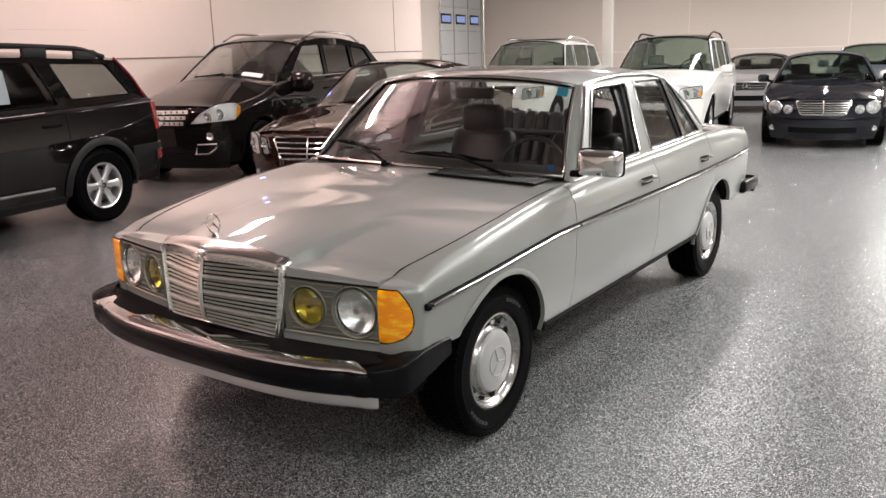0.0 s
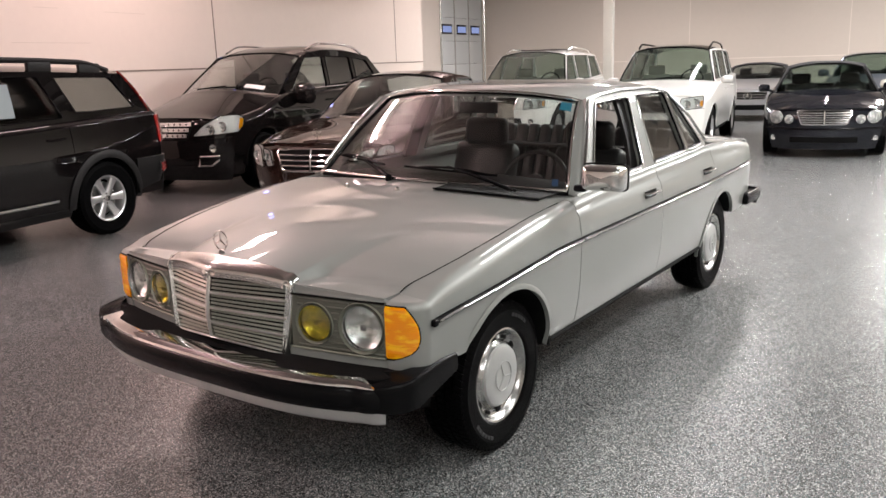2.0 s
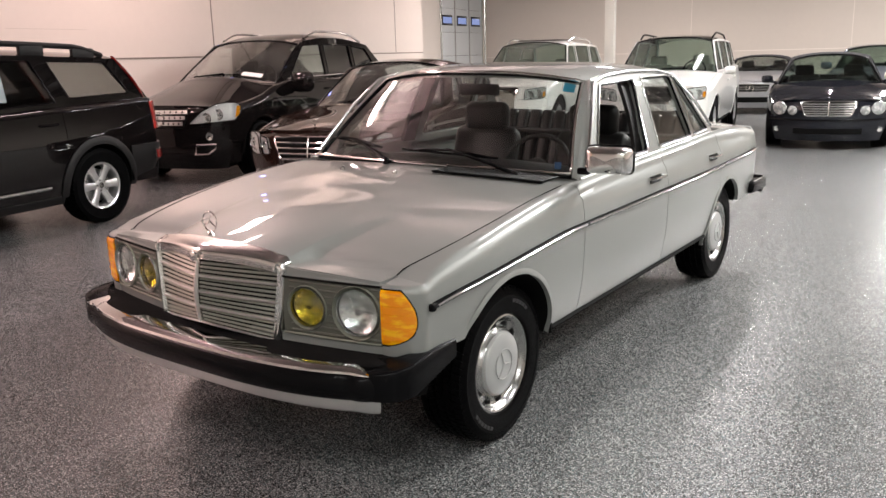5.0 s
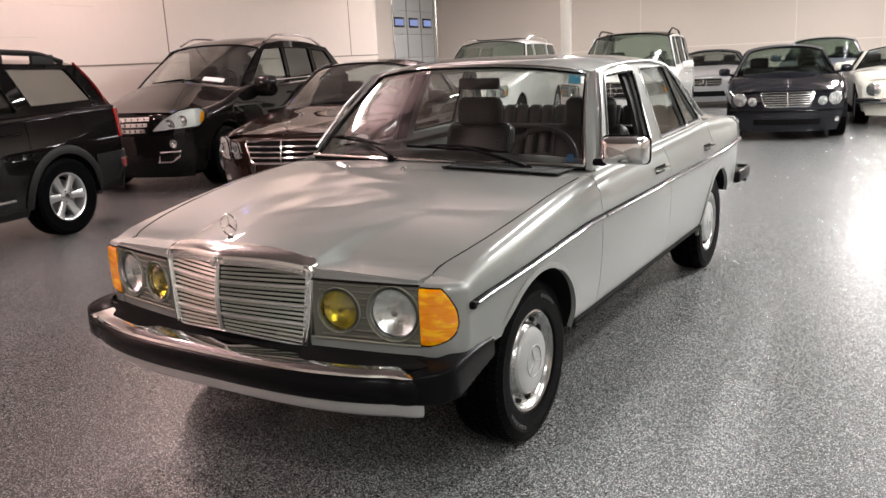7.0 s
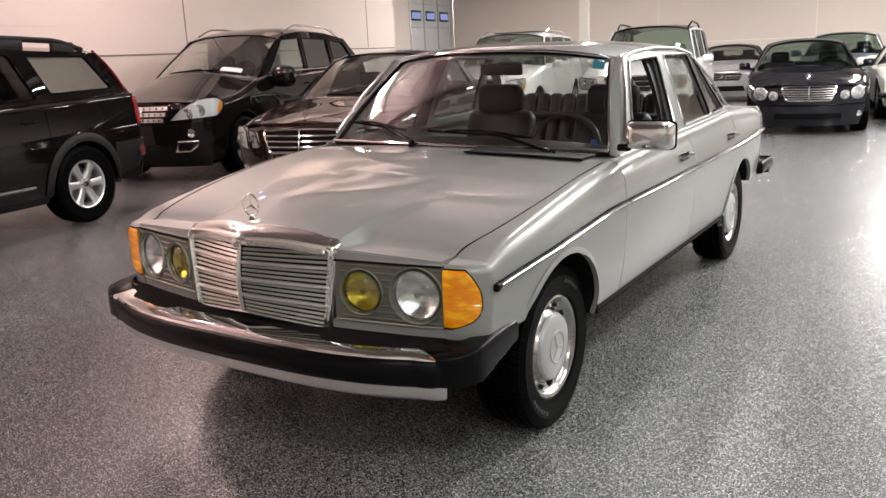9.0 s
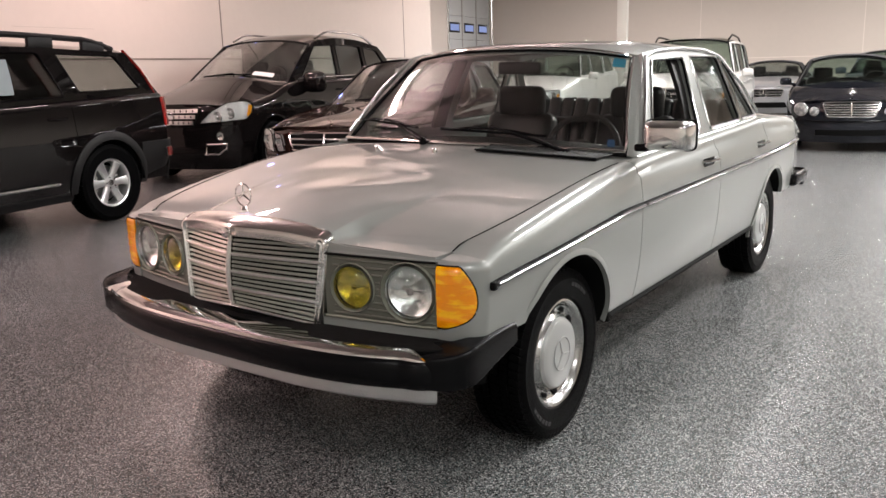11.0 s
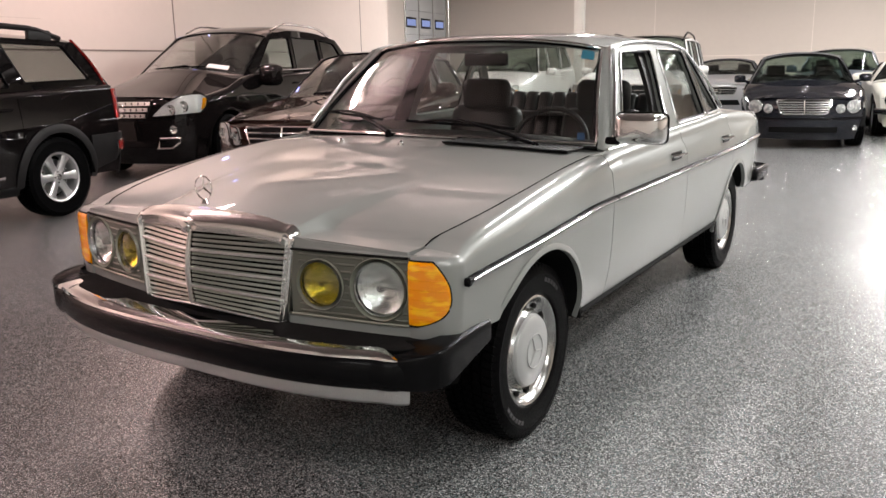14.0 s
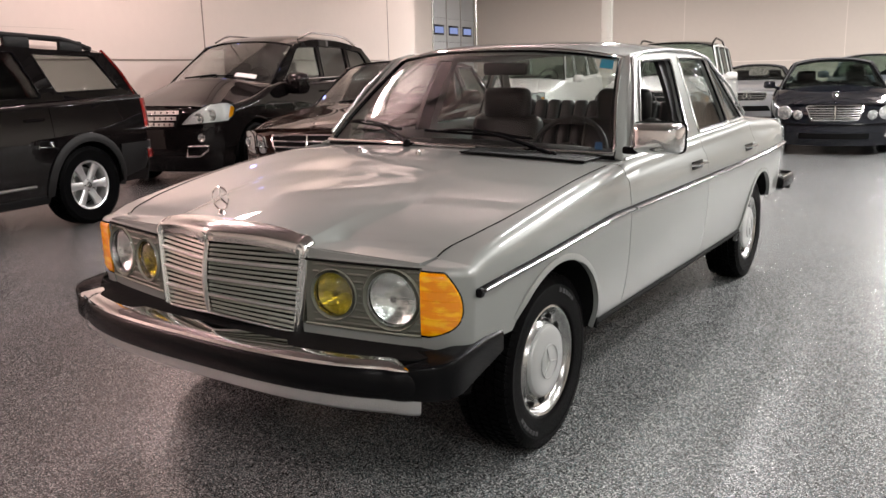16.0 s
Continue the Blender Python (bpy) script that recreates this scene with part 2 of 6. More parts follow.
M["wall_b"] = principled("painted_drywall", (0.58, 0.52, 0.46), 0.85, vary=0.05, scale=0.5, bump=0.05, bump_scale=60)
M["wall_c"] = principled("grey_painted_block", (0.60, 0.58, 0.53), 0.85, vary=0.06, scale=0.5, bump=0.05, bump_scale=60)
M["ceiling"] = principled("grey_ceiling_deck", (0.24, 0.22, 0.21), 0.8, vary=0.1, scale=0.7)
M["seam"] = principled("joint_sealant", (0.24, 0.20, 0.17), 0.9)
M["steel"] = principled("cream_painted_steel", (0.72, 0.70, 0.64), 0.5, vary=0.05, scale=2)
M["door_panel"] = principled("grey_door_panel", (0.60, 0.62, 0.62), 0.55, vary=0.04, scale=2)
M["fabric"] = principled("black_soft_top", (0.012, 0.012, 0.014), 0.85, vary=0.2, bump=0.1, bump_scale=500)

# ---- helpers of the scene ----


def curve(pts):
    """A smooth curve through (x, y) pairs that does not overshoot."""
    pts = sorted(pts)
    pts = [p for i, p in enumerate(pts) if i == 0 or p[0] - pts[i - 1][0] > 1e-6]
    xs, ys = [p[0] for p in pts], [p[1] for p in pts]
    d = [(ys[i + 1] - ys[i]) / (xs[i + 1] - xs[i]) for i in range(len(xs) - 1)]
    t = [d[0]] + [0 if d[i - 1] * d[i] <= 0 else 2 * d[i - 1] * d[i] / (d[i - 1] + d[i]) for i in range(1, len(d))] + [d[-1]]

    def f(x):
        if x <= xs[0]:
            return ys[0]
        if x >= xs[-1]:
            return ys[-1]
        i = max(k for k in range(len(xs) - 1) if xs[k] <= x)
        h = xs[i + 1] - xs[i]
        s = (x - xs[i]) / h
        return ((1 + 2 * s) * (1 - s) ** 2 * ys[i] + s * (1 - s) ** 2 * h * t[i] + s * s * (3 - 2 * s) * ys[i + 1] + s * s * (s - 1) * h * t[i + 1])
    return f


def part(name, bm, mat, parent=None, label="", sharp=32):
    """Links a bmesh as one mesh object under a thing or a part."""
    bmesh.ops.remove_doubles(bm, verts=bm.verts, dist=0.0002)
    bmesh.ops.dissolve_degenerate(bm, edges=bm.edges, dist=0.0001)
    bmesh.ops.recalc_face_normals(bm, faces=bm.faces)
    me = bpy.data.meshes.new(name)
    bm.to_mesh(me)
    bm.free()
    me.polygons.foreach_set("use_smooth", [True] * len(me.polygons))
    me.set_sharp_from_angle(angle=radians(sharp))
    me.materials.append(M[mat] if isinstance(mat, str) else mat)
    ob = new(name, me)
    if parent is not None:
        ob.parent = parent
    if label:
        ob["label"] = label
    return ob


def empty(name, m=None):
    ob = new(name)
    ob.empty_display_size = 0.2
    if m is not None:
        ob.matrix_basis = m
    return ob


def thicken(bm, t, core):
    """Gives a sheet a thickness towards the point core, keeping its outer face in place."""
    bmesh.ops.remove_doubles(bm, verts=bm.verts, dist=0.0003)
    bmesh.ops.recalc_face_normals(bm, faces=bm.faces)
    bm.normal_update()
    core = Vector(core)
    total = sum((f.normal.dot(core - f.calc_center_median()) * f.calc_area() for f in bm.faces))
    sign = 1 if total > 0 else -1
    faces = bm.faces[:]
    edges = [(e.verts[0], e.verts[1]) for e in bm.edges if len(e.link_faces) == 1]
    inner = {v: bm.verts.new(v.co + v.normal * sign * t) for v in bm.verts[:]}
    for f in faces:
        bm.faces.new([inner[v] for v in reversed(f.verts)])
    for a, b in edges:
        bm.faces.new((a, b, inner[b], inner[a]))
    return bm


def grid(fn, us, vs, thick=0.0, core=(0, 1.3, 0.5)):
    """A sheet fn(u, v) over two lists of parameters, with a thickness."""
    bm = bmesh.new()
    rows = [[bm.verts.new(fn(u, v)) for v in vs] for u in us]
    for a, b in zip(rows, rows[1:]):
        for i in range(len(vs) - 1):
            try:
                bm.faces.new((a[i], a[i + 1], b[i + 1], b[i]))
            except ValueError:
                pass
    bmesh.ops.remove_doubles(bm, verts=bm.verts, dist=0.0003)
    if thick:
        thicken(bm, thick, core)
    return bm


def lin(a, b, n):
    return [a + (b - a) * i / (n - 1) for i in range(n)]


def box(x0, x1, y0, y1, z0, z1, bevel=0.0, seg=2, bm=None):
    own = bmesh.new()
    bmesh.ops.create_cube(own, size=1)
    for v in own.verts:
        v.co = Vector((x0 + (v.co.x + 0.5) * (x1 - x0), y0 + (v.co.y + 0.5) * (y1 - y0), z0 + (v.co.z + 0.5) * (z1 - z0)))
    if bevel:
        bmesh.ops.bevel(own, geom=own.edges[:], offset=bevel, segments=seg, affect="EDGES", profile=0.5)
    if bm is None:
        return own
    me = bpy.data.meshes.new("tmp")
    own.to_mesh(me)
    own.free()
    bm.from_mesh(me)
    bpy.data.meshes.remove(me)
    return bm


def tube(points, radius, n=8, bm=None, closed=False, flat=1.0):
    """A round bar along a line of points."""
    bm = bm or bmesh.new()
    pts = [Vector(p) for p in points]
    rings = []
    for i, p in enumerate(pts):
        a = pts[(i - 1) % len(pts)] if closed or i else pts[0]
        b = pts[(i + 1) % len(pts)] if closed or i < len(pts) - 1 else pts[-1]
        d = (b - a).normalized()
        ref = Vector((0, 0, 1)) if abs(d.z) < 0.95 else Vector((1, 0, 0))
        s = d.cross(ref).normalized()
        u = s.cross(d)
        r = radius(i / max(1, len(pts) - 1)) if callable(radius) else radius
        rings.append([bm.verts.new(p + (s * math.cos(t) + u * math.sin(t) * flat) * r) for t in [2 * math.pi * k / n for k in range(n)]])
    count = len(rings) if closed else len(rings) - 1
    for i in range(count):
        a, b = rings[i], rings[(i + 1) % len(rings)]
        for k in range(n):
            bm.faces.new((a[k], a[(k + 1) % n], b[(k + 1) % n], b[k]))
    if not closed:
        bm.faces.new(rings[0])
        bm.faces.new(list(reversed(rings[-1])))
    return bm


def lathe(profile, n=48, axis="x", center=(0, 0, 0), bm=None):
    """A turned form: profile of (along the axis, radius)."""
    bm = bm or bmesh.new()
    rings = []
    for a, r in profile:
        ring = []
        for k in range(n):
            t = 2 * math.pi * k / n
            c, s = r * math.cos(t), r * math.sin(t)
            p = {"x": (a, c, s), "y": (c, a, s), "z": (c, s, a)}[axis]
            ring.append(bm.verts.new(Vector(center) + Vector(p)))
        rings.append(ring)
    for a, b in zip(rings, rings[1:]):
        for k in range(n):
            bm.faces.new((a[k], a[(k + 1) % n], b[(k + 1) % n], b[k]))
    return bm


def rounded(poly, r=0.02, seg=4):
    """The outline of a polygon with rounded corners."""
    out, n = [], len(poly)
    for i in range(n):
        p, a, b = Vector(poly[i]), Vector(poly[i - 1]), Vector(poly[(i + 1) % n])
        da, db = (a - p), (b - p)
        k = min(r, da.length * 0.45, db.length * 0.45)
        s, e = p + da.normalized() * k, p + db.normalized() * k
        for j in range(seg + 1):
            t = j / seg
            out.append(tuple(s * (1 - t) ** 2 + p * 2 * t * (1 - t) + e * t * t))
    return out


def plate(outline, holes, fn, thick, cuts=0, core=(0, 1.3, 0.5)):
    """A flat outline with holes, mapped by fn(a, b) onto a surface, with a thickness."""
    bm = bmesh.new()
    edges = []
    for loop in [outline] + list(holes):
        vs = [bm.verts.new((a, b, 0)) for a, b in loop]
        edges += [bm.edges.new((vs[i], vs[(i + 1) % len(vs)])) for i in range(len(vs))]
    bmesh.ops.triangle_fill(bm, edges=edges, use_beauty=True, use_dissolve=False)
    if cuts:
        bmesh.ops.subdivide_edges(bm, edges=bm.edges[:], cuts=cuts, use_grid_fill=True)
    for v in bm.verts:
        v.co = Vector(fn(v.co.x, v.co.y))
    if thick:
        thicken(bm, thick, core)
    return bm

# ---- the room ----
WALL, JOG, DEEP, BACK, RIGHT, FRONT = -7.7, 16.7, -9.2, 24.85, 12.0, -10.0


def slab(name, x0, x1, y0, y1, z0, z1, mat):
    """A piece of the building, given in the room's own axes."""
    ob = part(name, box(x0, x1, y0, y1, z0, z1), mat)
    ob.matrix_basis = ROOM
    return tagged(ob, kind="structure")


tagged(slab("floor", DEEP - 0.3, RIGHT + 0.3, FRONT - 0.3, BACK + 0.3, -0.2, 0.0, "floor"), "grey flake epoxy showroom floor with a glossy coat", "floor")
tagged(slab("ceiling", DEEP - 0.3, RIGHT + 0.3, FRONT - 0.3, BACK + 0.3, CEILING, CEILING + 0.2, "ceiling"), "grey ceiling deck on open steel joists", "ceiling")
tagged(slab("wall_west", WALL - 0.25, WALL, FRONT, JOG, 0, CEILING, "wall"), "beige painted concrete panel wall with dark joints", "wall")
tagged(slab("wall_jog", DEEP, WALL - 0.252, JOG - 0.25, JOG, 0, CEILING, "wall"), "beige painted return wall", "wall")
DOOR = (21.1, 24.6, 4.4)
tagged(slab("wall_deep", DEEP - 0.25, DEEP, JOG, DOOR[0], 0, CEILING, "wall"), "beige painted wall beside the garage door", "wall")
slab("wall_deep_end", DEEP - 0.25, DEEP, DOOR[1], BACK, 0, CEILING, "wall_b")
slab("wall_deep_top", DEEP - 0.25, DEEP, DOOR[0], DOOR[1], DOOR[2], CEILING, "wall_b")
tagged(slab("wall_north", DEEP - 0.25, RIGHT + 0.25, BACK, BACK + 0.25, 0, CEILING, "wall_b"), "taupe painted back wall with pale panel joints", "wall")
slab("wall_east", RIGHT, RIGHT + 0.25, FRONT, BACK, 0, CEILING, "wall_b")
slab("wall_south", WALL - 0.25, RIGHT + 0.25, FRONT - 0.25, FRONT, 0, CEILING, "wall_c")

for y in (1.3, 8.58, 15.2):
    slab("trim", WALL, WALL + 0.004, y, y + 0.025, 1.60, CEILING, "seam")
slab("trim", WALL, WALL + 0.006, FRONT, JOG, 1.565, 1.59, "seam")
for z, y0, y1 in ((1.98, 4.6, 5.9), (2.45, 3.6, 4.0), (2.44, 5.0, 5.4), (2.42, 6.2, 7.0)):
    slab("trim", WALL, WALL + 0.003, y0, y1, z, z + 0.006, "wall_b")
for x in (-2.26, 2.33, 4.69, 8.4):
    slab("trim", x, x + 0.02, BACK - 0.004, BACK, 0, CEILING, "wall")
slab("trim", DEEP, RIGHT, BACK - 0.006, BACK, 1.36, 1.385, "wall")
for k in range(13):
    y = -8.5 + 2.6 * k
    slab("joist", DEEP, RIGHT, y - 0.06, y + 0.06, CEILING - 0.35, CEILING - 0.004, "ceiling")


def garage_door():
    """A sectional door with framed panels and small panes, in its tracks."""
    root = tagged(empty("garage_door", ROOM @ pose(DEEP, 0, 0)), "pale grey sectional garage door with small blue-lit panes", "garage door")
    y0, y1, top = DOOR
    rows, cols = 6, 3
    dz, dy = top / rows, (y1 - y0) / cols
    for r in range(rows):
        part("panel", box(-0.10, -0.06, y0, y1, r * dz + 0.004, (r + 1) * dz - 0.004, 0.004), "door_panel", root)
        for c in range(cols):
            ya, yb, za, zb = y0 + c * dy + 0.07, y0 + (c + 1) * dy - 0.07, r * dz + 0.09, (r + 1) * dz - 0.09
            if r == 3:
                w = part("window", box(-0.058, -0.042, ya + 0.12, yb - 0.12, za + 0.12, zb - 0.12, 0.004), "navy", root)
                part("pane", box(-0.04, -0.036, ya + 0.18, yb - 0.18, za + 0.18, zb - 0.18), emitter("dusk_pane", (0.45, 0.55, 1.0), 0.6), w)
    for y in [y0 + c * dy for c in range(cols + 1)]:
        part("stile", box(-0.058, -0.03, y - 0.02, y + 0.02, 0, top), "dull_chrome", root)
    for y in (y0 - 0.06, y1 + 0.06):
        part("track", tube([(0.03, y, 0.0), (0.03, y, CEILING - 0.1)], 0.03, 6), "dull_chrome", root)
    return root


garage_door()

col = tagged(empty("steel_column", ROOM @ pose(-2.44, 15.0, 0)), "cream painted square steel column", "column")
part("shaft", box(-0.10, 0.10, -0.10, 0.10, 0.012, CEILING, 0.012), "steel", col)
part("base_plate", box(-0.2, 0.2, -0.2, 0.2, 0, 0.012), "steel", col)


def ceiling_light(span):
    h = span / 2
    root = empty("ceiling_light", pose(0, 0, 0))
    w = {2.4: 0.28}.get(span, 0.24)
    part("housing", box(-w, w, -h - 0.02, h + 0.02, 0.0, 0.10, 0.02), "steel", root)
    for k in (() if span == 1.3 else (-0.14, 0.0, 0.14)):
        part("tube", tube([(k, -h + 0.02, -0.02), (k, h - 0.02, -0.02)], 0.014, 8), "tube", root)
    for y in (-h * 0.45, h * 0.45):
        part("hanger", tube([(0, y, 0.1), (0, y, (1.5 if span == 1.3 else 0.75) - 0.005)], 0.006, 6), "steel", root)
    return root


M["tube"] = emitter("lamp_tube", (1.0, 0.95, 0.9), 4.0)
fixtures = {}
for k, (x, y, watts, span, share, color) in enumerate(LAMPS):
    hang = CEILING - (1.5 if span == 1.3 else 0.75)
    m = ROOM @ pose(x, y, hang)
    if span not in fixtures:
        fixtures[span] = ceiling_light(span)
        fixtures[span].matrix_basis = m
        # span 1.3: added uplighters, unseen, brighten the ceiling that paint and glass reflect
        tagged(fixtures[span], "cream suspended uplighter facing the ceiling deck" if span == 1.3 else "white suspended fluorescent high-bay ceiling light", "ceiling light", "ceiling lights")
    else:
        copy_thing(fixtures[span], m)
    if span != 1.3:
        lamp = bpy.data.lights.new("light", "AREA")
        lamp.shape, lamp.size, lamp.size_y, lamp.energy, lamp.color = "RECTANGLE", {2.4: 0.24}.get(span, 0.45), span, watts, color
        new("light", lamp).matrix_world = ROOM @ pose(x, y, hang - 0.05)
    lamp = bpy.data.lights.new("uplight", "AREA")
    lamp.shape, lamp.size, lamp.size_y, lamp.energy, lamp.color = "RECTANGLE", 0.4, span, watts * share, color
    new("uplight", lamp).matrix_world = ROOM @ pose(x, y, hang + 0.13, 180)


def wall_lamp():
    """A small blue-lit box high on the west wall, seen only as glints in paint and glass."""
    root = tagged(empty("wall_lamp", ROOM @ pose(WALL, 8.8, 3.35)), "small blue-lit wall lamp box on the painted wall", "wall lamp")
    part("housing", box(0.0, 0.05, -0.16, 0.16, -0.09, 0.09, 0.012), "steel", root)
    part("diffuser", box(0.052, 0.062, -0.09, 0.09, -0.06, 0.06, 0.004), emitter("blue_diffuser", (0.30, 0.34, 1.0), 12.0), root)
    part("conduit", tube([(0.02, 0.1, 0.09), (0.02, 0.1, 2.0)], 0.012, 6), "steel", root)
    return root


wall_lamp()

# ---- cars: shared parts ----


class Shell:
    """The outer skin of a car. y runs from the front axle (0) to the tail, x to the car's left, z up."""

    def __init__(self, d):
        self.d = d
        self.W, self.belt, self.top, self.inset, self.r = (curve(d[k]) for k in ("width", "belt", "top", "inset", "radius"))
        self.y0, self.y1, self.sill = d["y0"], d["y1"], d["sill"]
        self.nose, self.tail = curve(d["nose"]), curve(d["tail"])
        self.bulge = curve(d["bulge"]) if "bulge" in d else None
        self.rise = curve(d["rise"]) if "rise" in d else None
        self.fall = curve(d["fall"]) if "fall" in d else None
        self.hood_edge = curve(d["hood_edge"]) if "hood_edge" in d else self.edge
        self.rows = d.get("rows", [i / 9 for i in range(10)])
        self.np, self.tp = d.get("nose_power", 3.0), d.get("tail_power", 4.0)

    def arch(self, y):
        z = self.sill
        first = self.d["arches"][0]
        last = self.d["arches"][1]
        if y < first[0] - first[2]:
            z = self.d.get("front_sill", z)
        elif y > last[0] + last[2]:
            z = self.d.get("rear_sill", z)
        for yc, zc, ra in self.d["arches"]:
            if abs(y - yc) < ra - 1e-6:
                z = max(z, zc + math.sqrt(ra * ra - (y - yc) ** 2))
                if yc == first[0] and y < yc:
                    z = max(z, self.d.get("front_sill", z))
                if yc == last[0] and y > yc:
                    z = max(z, self.d.get("rear_sill", z))
        return z

    def columns(self, a, b, step=0.06):
        ys = set(lin(a, b, max(2, int((b - a) / step) + 1)))
        for yc, zc, ra in self.d["arches"]:
            for k in range(33):
                y = yc + ra * math.cos(math.pi * k / 32)
                if k in (0, 32):
                    for yy in (y - 0.0006, y + 0.0006):
                        if a < yy < b:
                            ys.add(yy)
                elif a < y < b:
                    ys.add(y)
        return sorted(ys)

    def side(self, y, i, n=10, m=7):
        """Point i of the section at y: n rows up the side, then m round the shoulder."""
        zb, r = self.belt(y), self.r(y)
        if i < n:
            z = self.sill + (zb - r - self.sill) * self.rows[i]
            z = max(z, min(self.arch(y), zb - r))
            return self.W(y) - self.inset(z), z
        if i > 16:
            e = self.side(y, 16)[0]
            x = e + (self.hood_edge(y) - e) * (i - 16) / 3
            return x, self.top_at(x, y)
        t = (i - n + 1) / m * math.pi / 2
        x1 = self.W(y) - self.inset(zb - r)
        return x1 - r * 1.15 * (1 - math.cos(t)), zb - r + r * math.sin(t)

    def corner(self, s, u, x, z):
        """The front corner of a wing: the section point (x, z) swept round to the lamp panel, u from 0 to 1."""
        o = self.W(self.y0) - x
        t = u * math.pi / 2
        return s * (0.728 + (0.134 - o) * math.sin(t) ** 1.1), self.y0 - (0.0905 - o * 0.675) * math.cos(t) ** 1.1, z

    def edge(self, y):
        return self.side(y, 16)[0]

    def side_patch(self, a, b, s=1, rows=(0, 17), thick=0.012, step=0.06):
        return grid(lambda y, i: (s * self.side(y, i)[0], y, self.side(y, i)[1]), self.columns(a, b, step), list(range(*rows)), thick, (0, (a + b) / 2, 0.4))

    def top_at(self, x, y):
        yy = min(max(y, self.y0), self.y1)
        e = self.edge(yy)
        if "bulge" in self.d:
            base = self.belt(yy) + 0.032 * (1 - min(1, abs(x) / e) ** 2)
            k = (self.rise(y) - abs(x)) / (self.rise(y) - self.bulge(y))
            k = max(0, min(1, k))
            return base + max(0, self.top(y) - self.belt(yy) - 0.032 - self.fall(y) * min(1, abs(x) / 0.35) ** 3) * k * k * (3 - 2 * k)
        return self.belt(yy) + (self.top(y) - self.belt(yy)) * (1 - min(1, abs(x) / e) ** self.d.get("crown", 2.4))

    def front(self, u, z):
        """The front face: u from -1 to 1 across, z up."""
        xw = self.W(self.y0) - self.inset(z)
        yc = self.nose(z)
        swept = self.d.get("sweep", 0) * max(0, min(abs(u) * xw, 0.73) - 0.34)
        return Vector((u * xw, yc + swept + (self.y0 - yc - swept) * abs(u) ** self.np, z))

    def front_x(self, x, z, off=0.0):
        xw = self.W(self.y0) - self.inset(z)
        if abs(x) > xw:
            y = self.y0 + (abs(x) - xw)
            return Vector((math.copysign(self.W(y) - self.inset(z) + off, x), y, z))
        p = self.front(max(-1, min(1, x / xw)), z)
        return Vector((x, p.y - off, z))

    def back(self, u, z):
        xw = self.W(self.y1) - self.inset(z)
        yc = self.tail(z)
        return Vector((u * xw, yc + (self.y1 - yc) * abs(u) ** self.tp, z))

    def back_x(self, x, z, off=0.0):
        xw = self.W(self.y1) - self.inset(z)
        p = self.back(max(-1, min(1, x / xw)), z)
        return Vector((x, p.y + off, z))

    def pressed_bonnet(self, b, edge, thick):
        """A bonnet whose raised middle ends in a crease on either side."""
        def column(q, y):
            yy = min(max(y, self.y0), self.y1)
            s, q = (1 if q > 0 else -1), abs(q)
            x0, x1, x2 = self.bulge(y), self.rise(y), self.hood_edge(yy) - edge
            return s * (x0 * q if q <= 1 else x0 + (x1 - x0) * (q - 1) if q <= 2 else x1 + (x2 - x1) * (q - 2))

        def fn(q, v):
            s = self.front_x(column(q, self.y0), self.belt(self.y0)).y + 0.004
            y = s + (b - s) * v
            x = column(q, y)
            return x, y, self.top_at(x, y)
        half = lin(0.2, 1, 5) + [1.06] + lin(1.2, 1.8, 4) + [1.94] + lin(2, 3, 8)
        return grid(fn, [-q for q in reversed(half)] + [0] + half, lin(0, 1, 44), thick, (0, 0, 0.3))

    def top_patch(self, a, b, front=False, rear=False, edge=0.004, thick=0.012):
        if front and self.bulge:
            return self.pressed_bonnet(b, edge, thick)
        us = [math.sin(t) for t in lin(-math.pi / 2, math.pi / 2, 25)]

        def fn(u, v):
            s, e = a, b
            if front:
                s = self.front_x(u * (self.hood_edge(self.y0) - edge), self.belt(self.y0)).y + 0.004
            if rear:
                e = self.back(u, self.belt(self.y1)).y - 0.004
            y = s + (e - s) * v
            yy = min(max(y, self.y0), self.y1)
            x = u * ((self.hood_edge(yy) if front else self.edge(yy)) - edge)
            return x, y, self.top_at(x, y)
        return grid(fn, us, lin(0, 1, 22), thick, (0, (a + b) / 2, 0.3))


def disc_on(fn, x, z, r, profile, n=28, rz=1.0):
    """A round form laid on a surface fn(x, z, off): profile of (share of the radius, height off the surface)."""
    bm = bmesh.new()
    rings = [[bm.verts.new(fn(x + r * k * math.cos(t), z + r * rz * k * math.sin(t), off)) for t in [2 * math.pi * i / n for i in range(n)]] for k, off in profile]
    for p, q in zip(rings, rings[1:]):
        for i in range(n):
            bm.faces.new((p[i], p[(i + 1) % n], q[(i + 1) % n], q[i]))
    return bm


def quad_on(fn, corners, off, n=8, m=6, thick=0.012, core=(0, 1.5, 0.5)):
    """A four-cornered panel laid on a surface fn(x, z, off)."""
    a, b, c, d = [Vector(p) for p in corners]

    def f(u, v):
        p = (a * (1 - u) + b * u) * (1 - v) + (d * (1 - u) + c * u) * v
        return fn(p.x, p.y, off)
    return grid(f, lin(0, 1, n), lin(0, 1, m), thick, core)


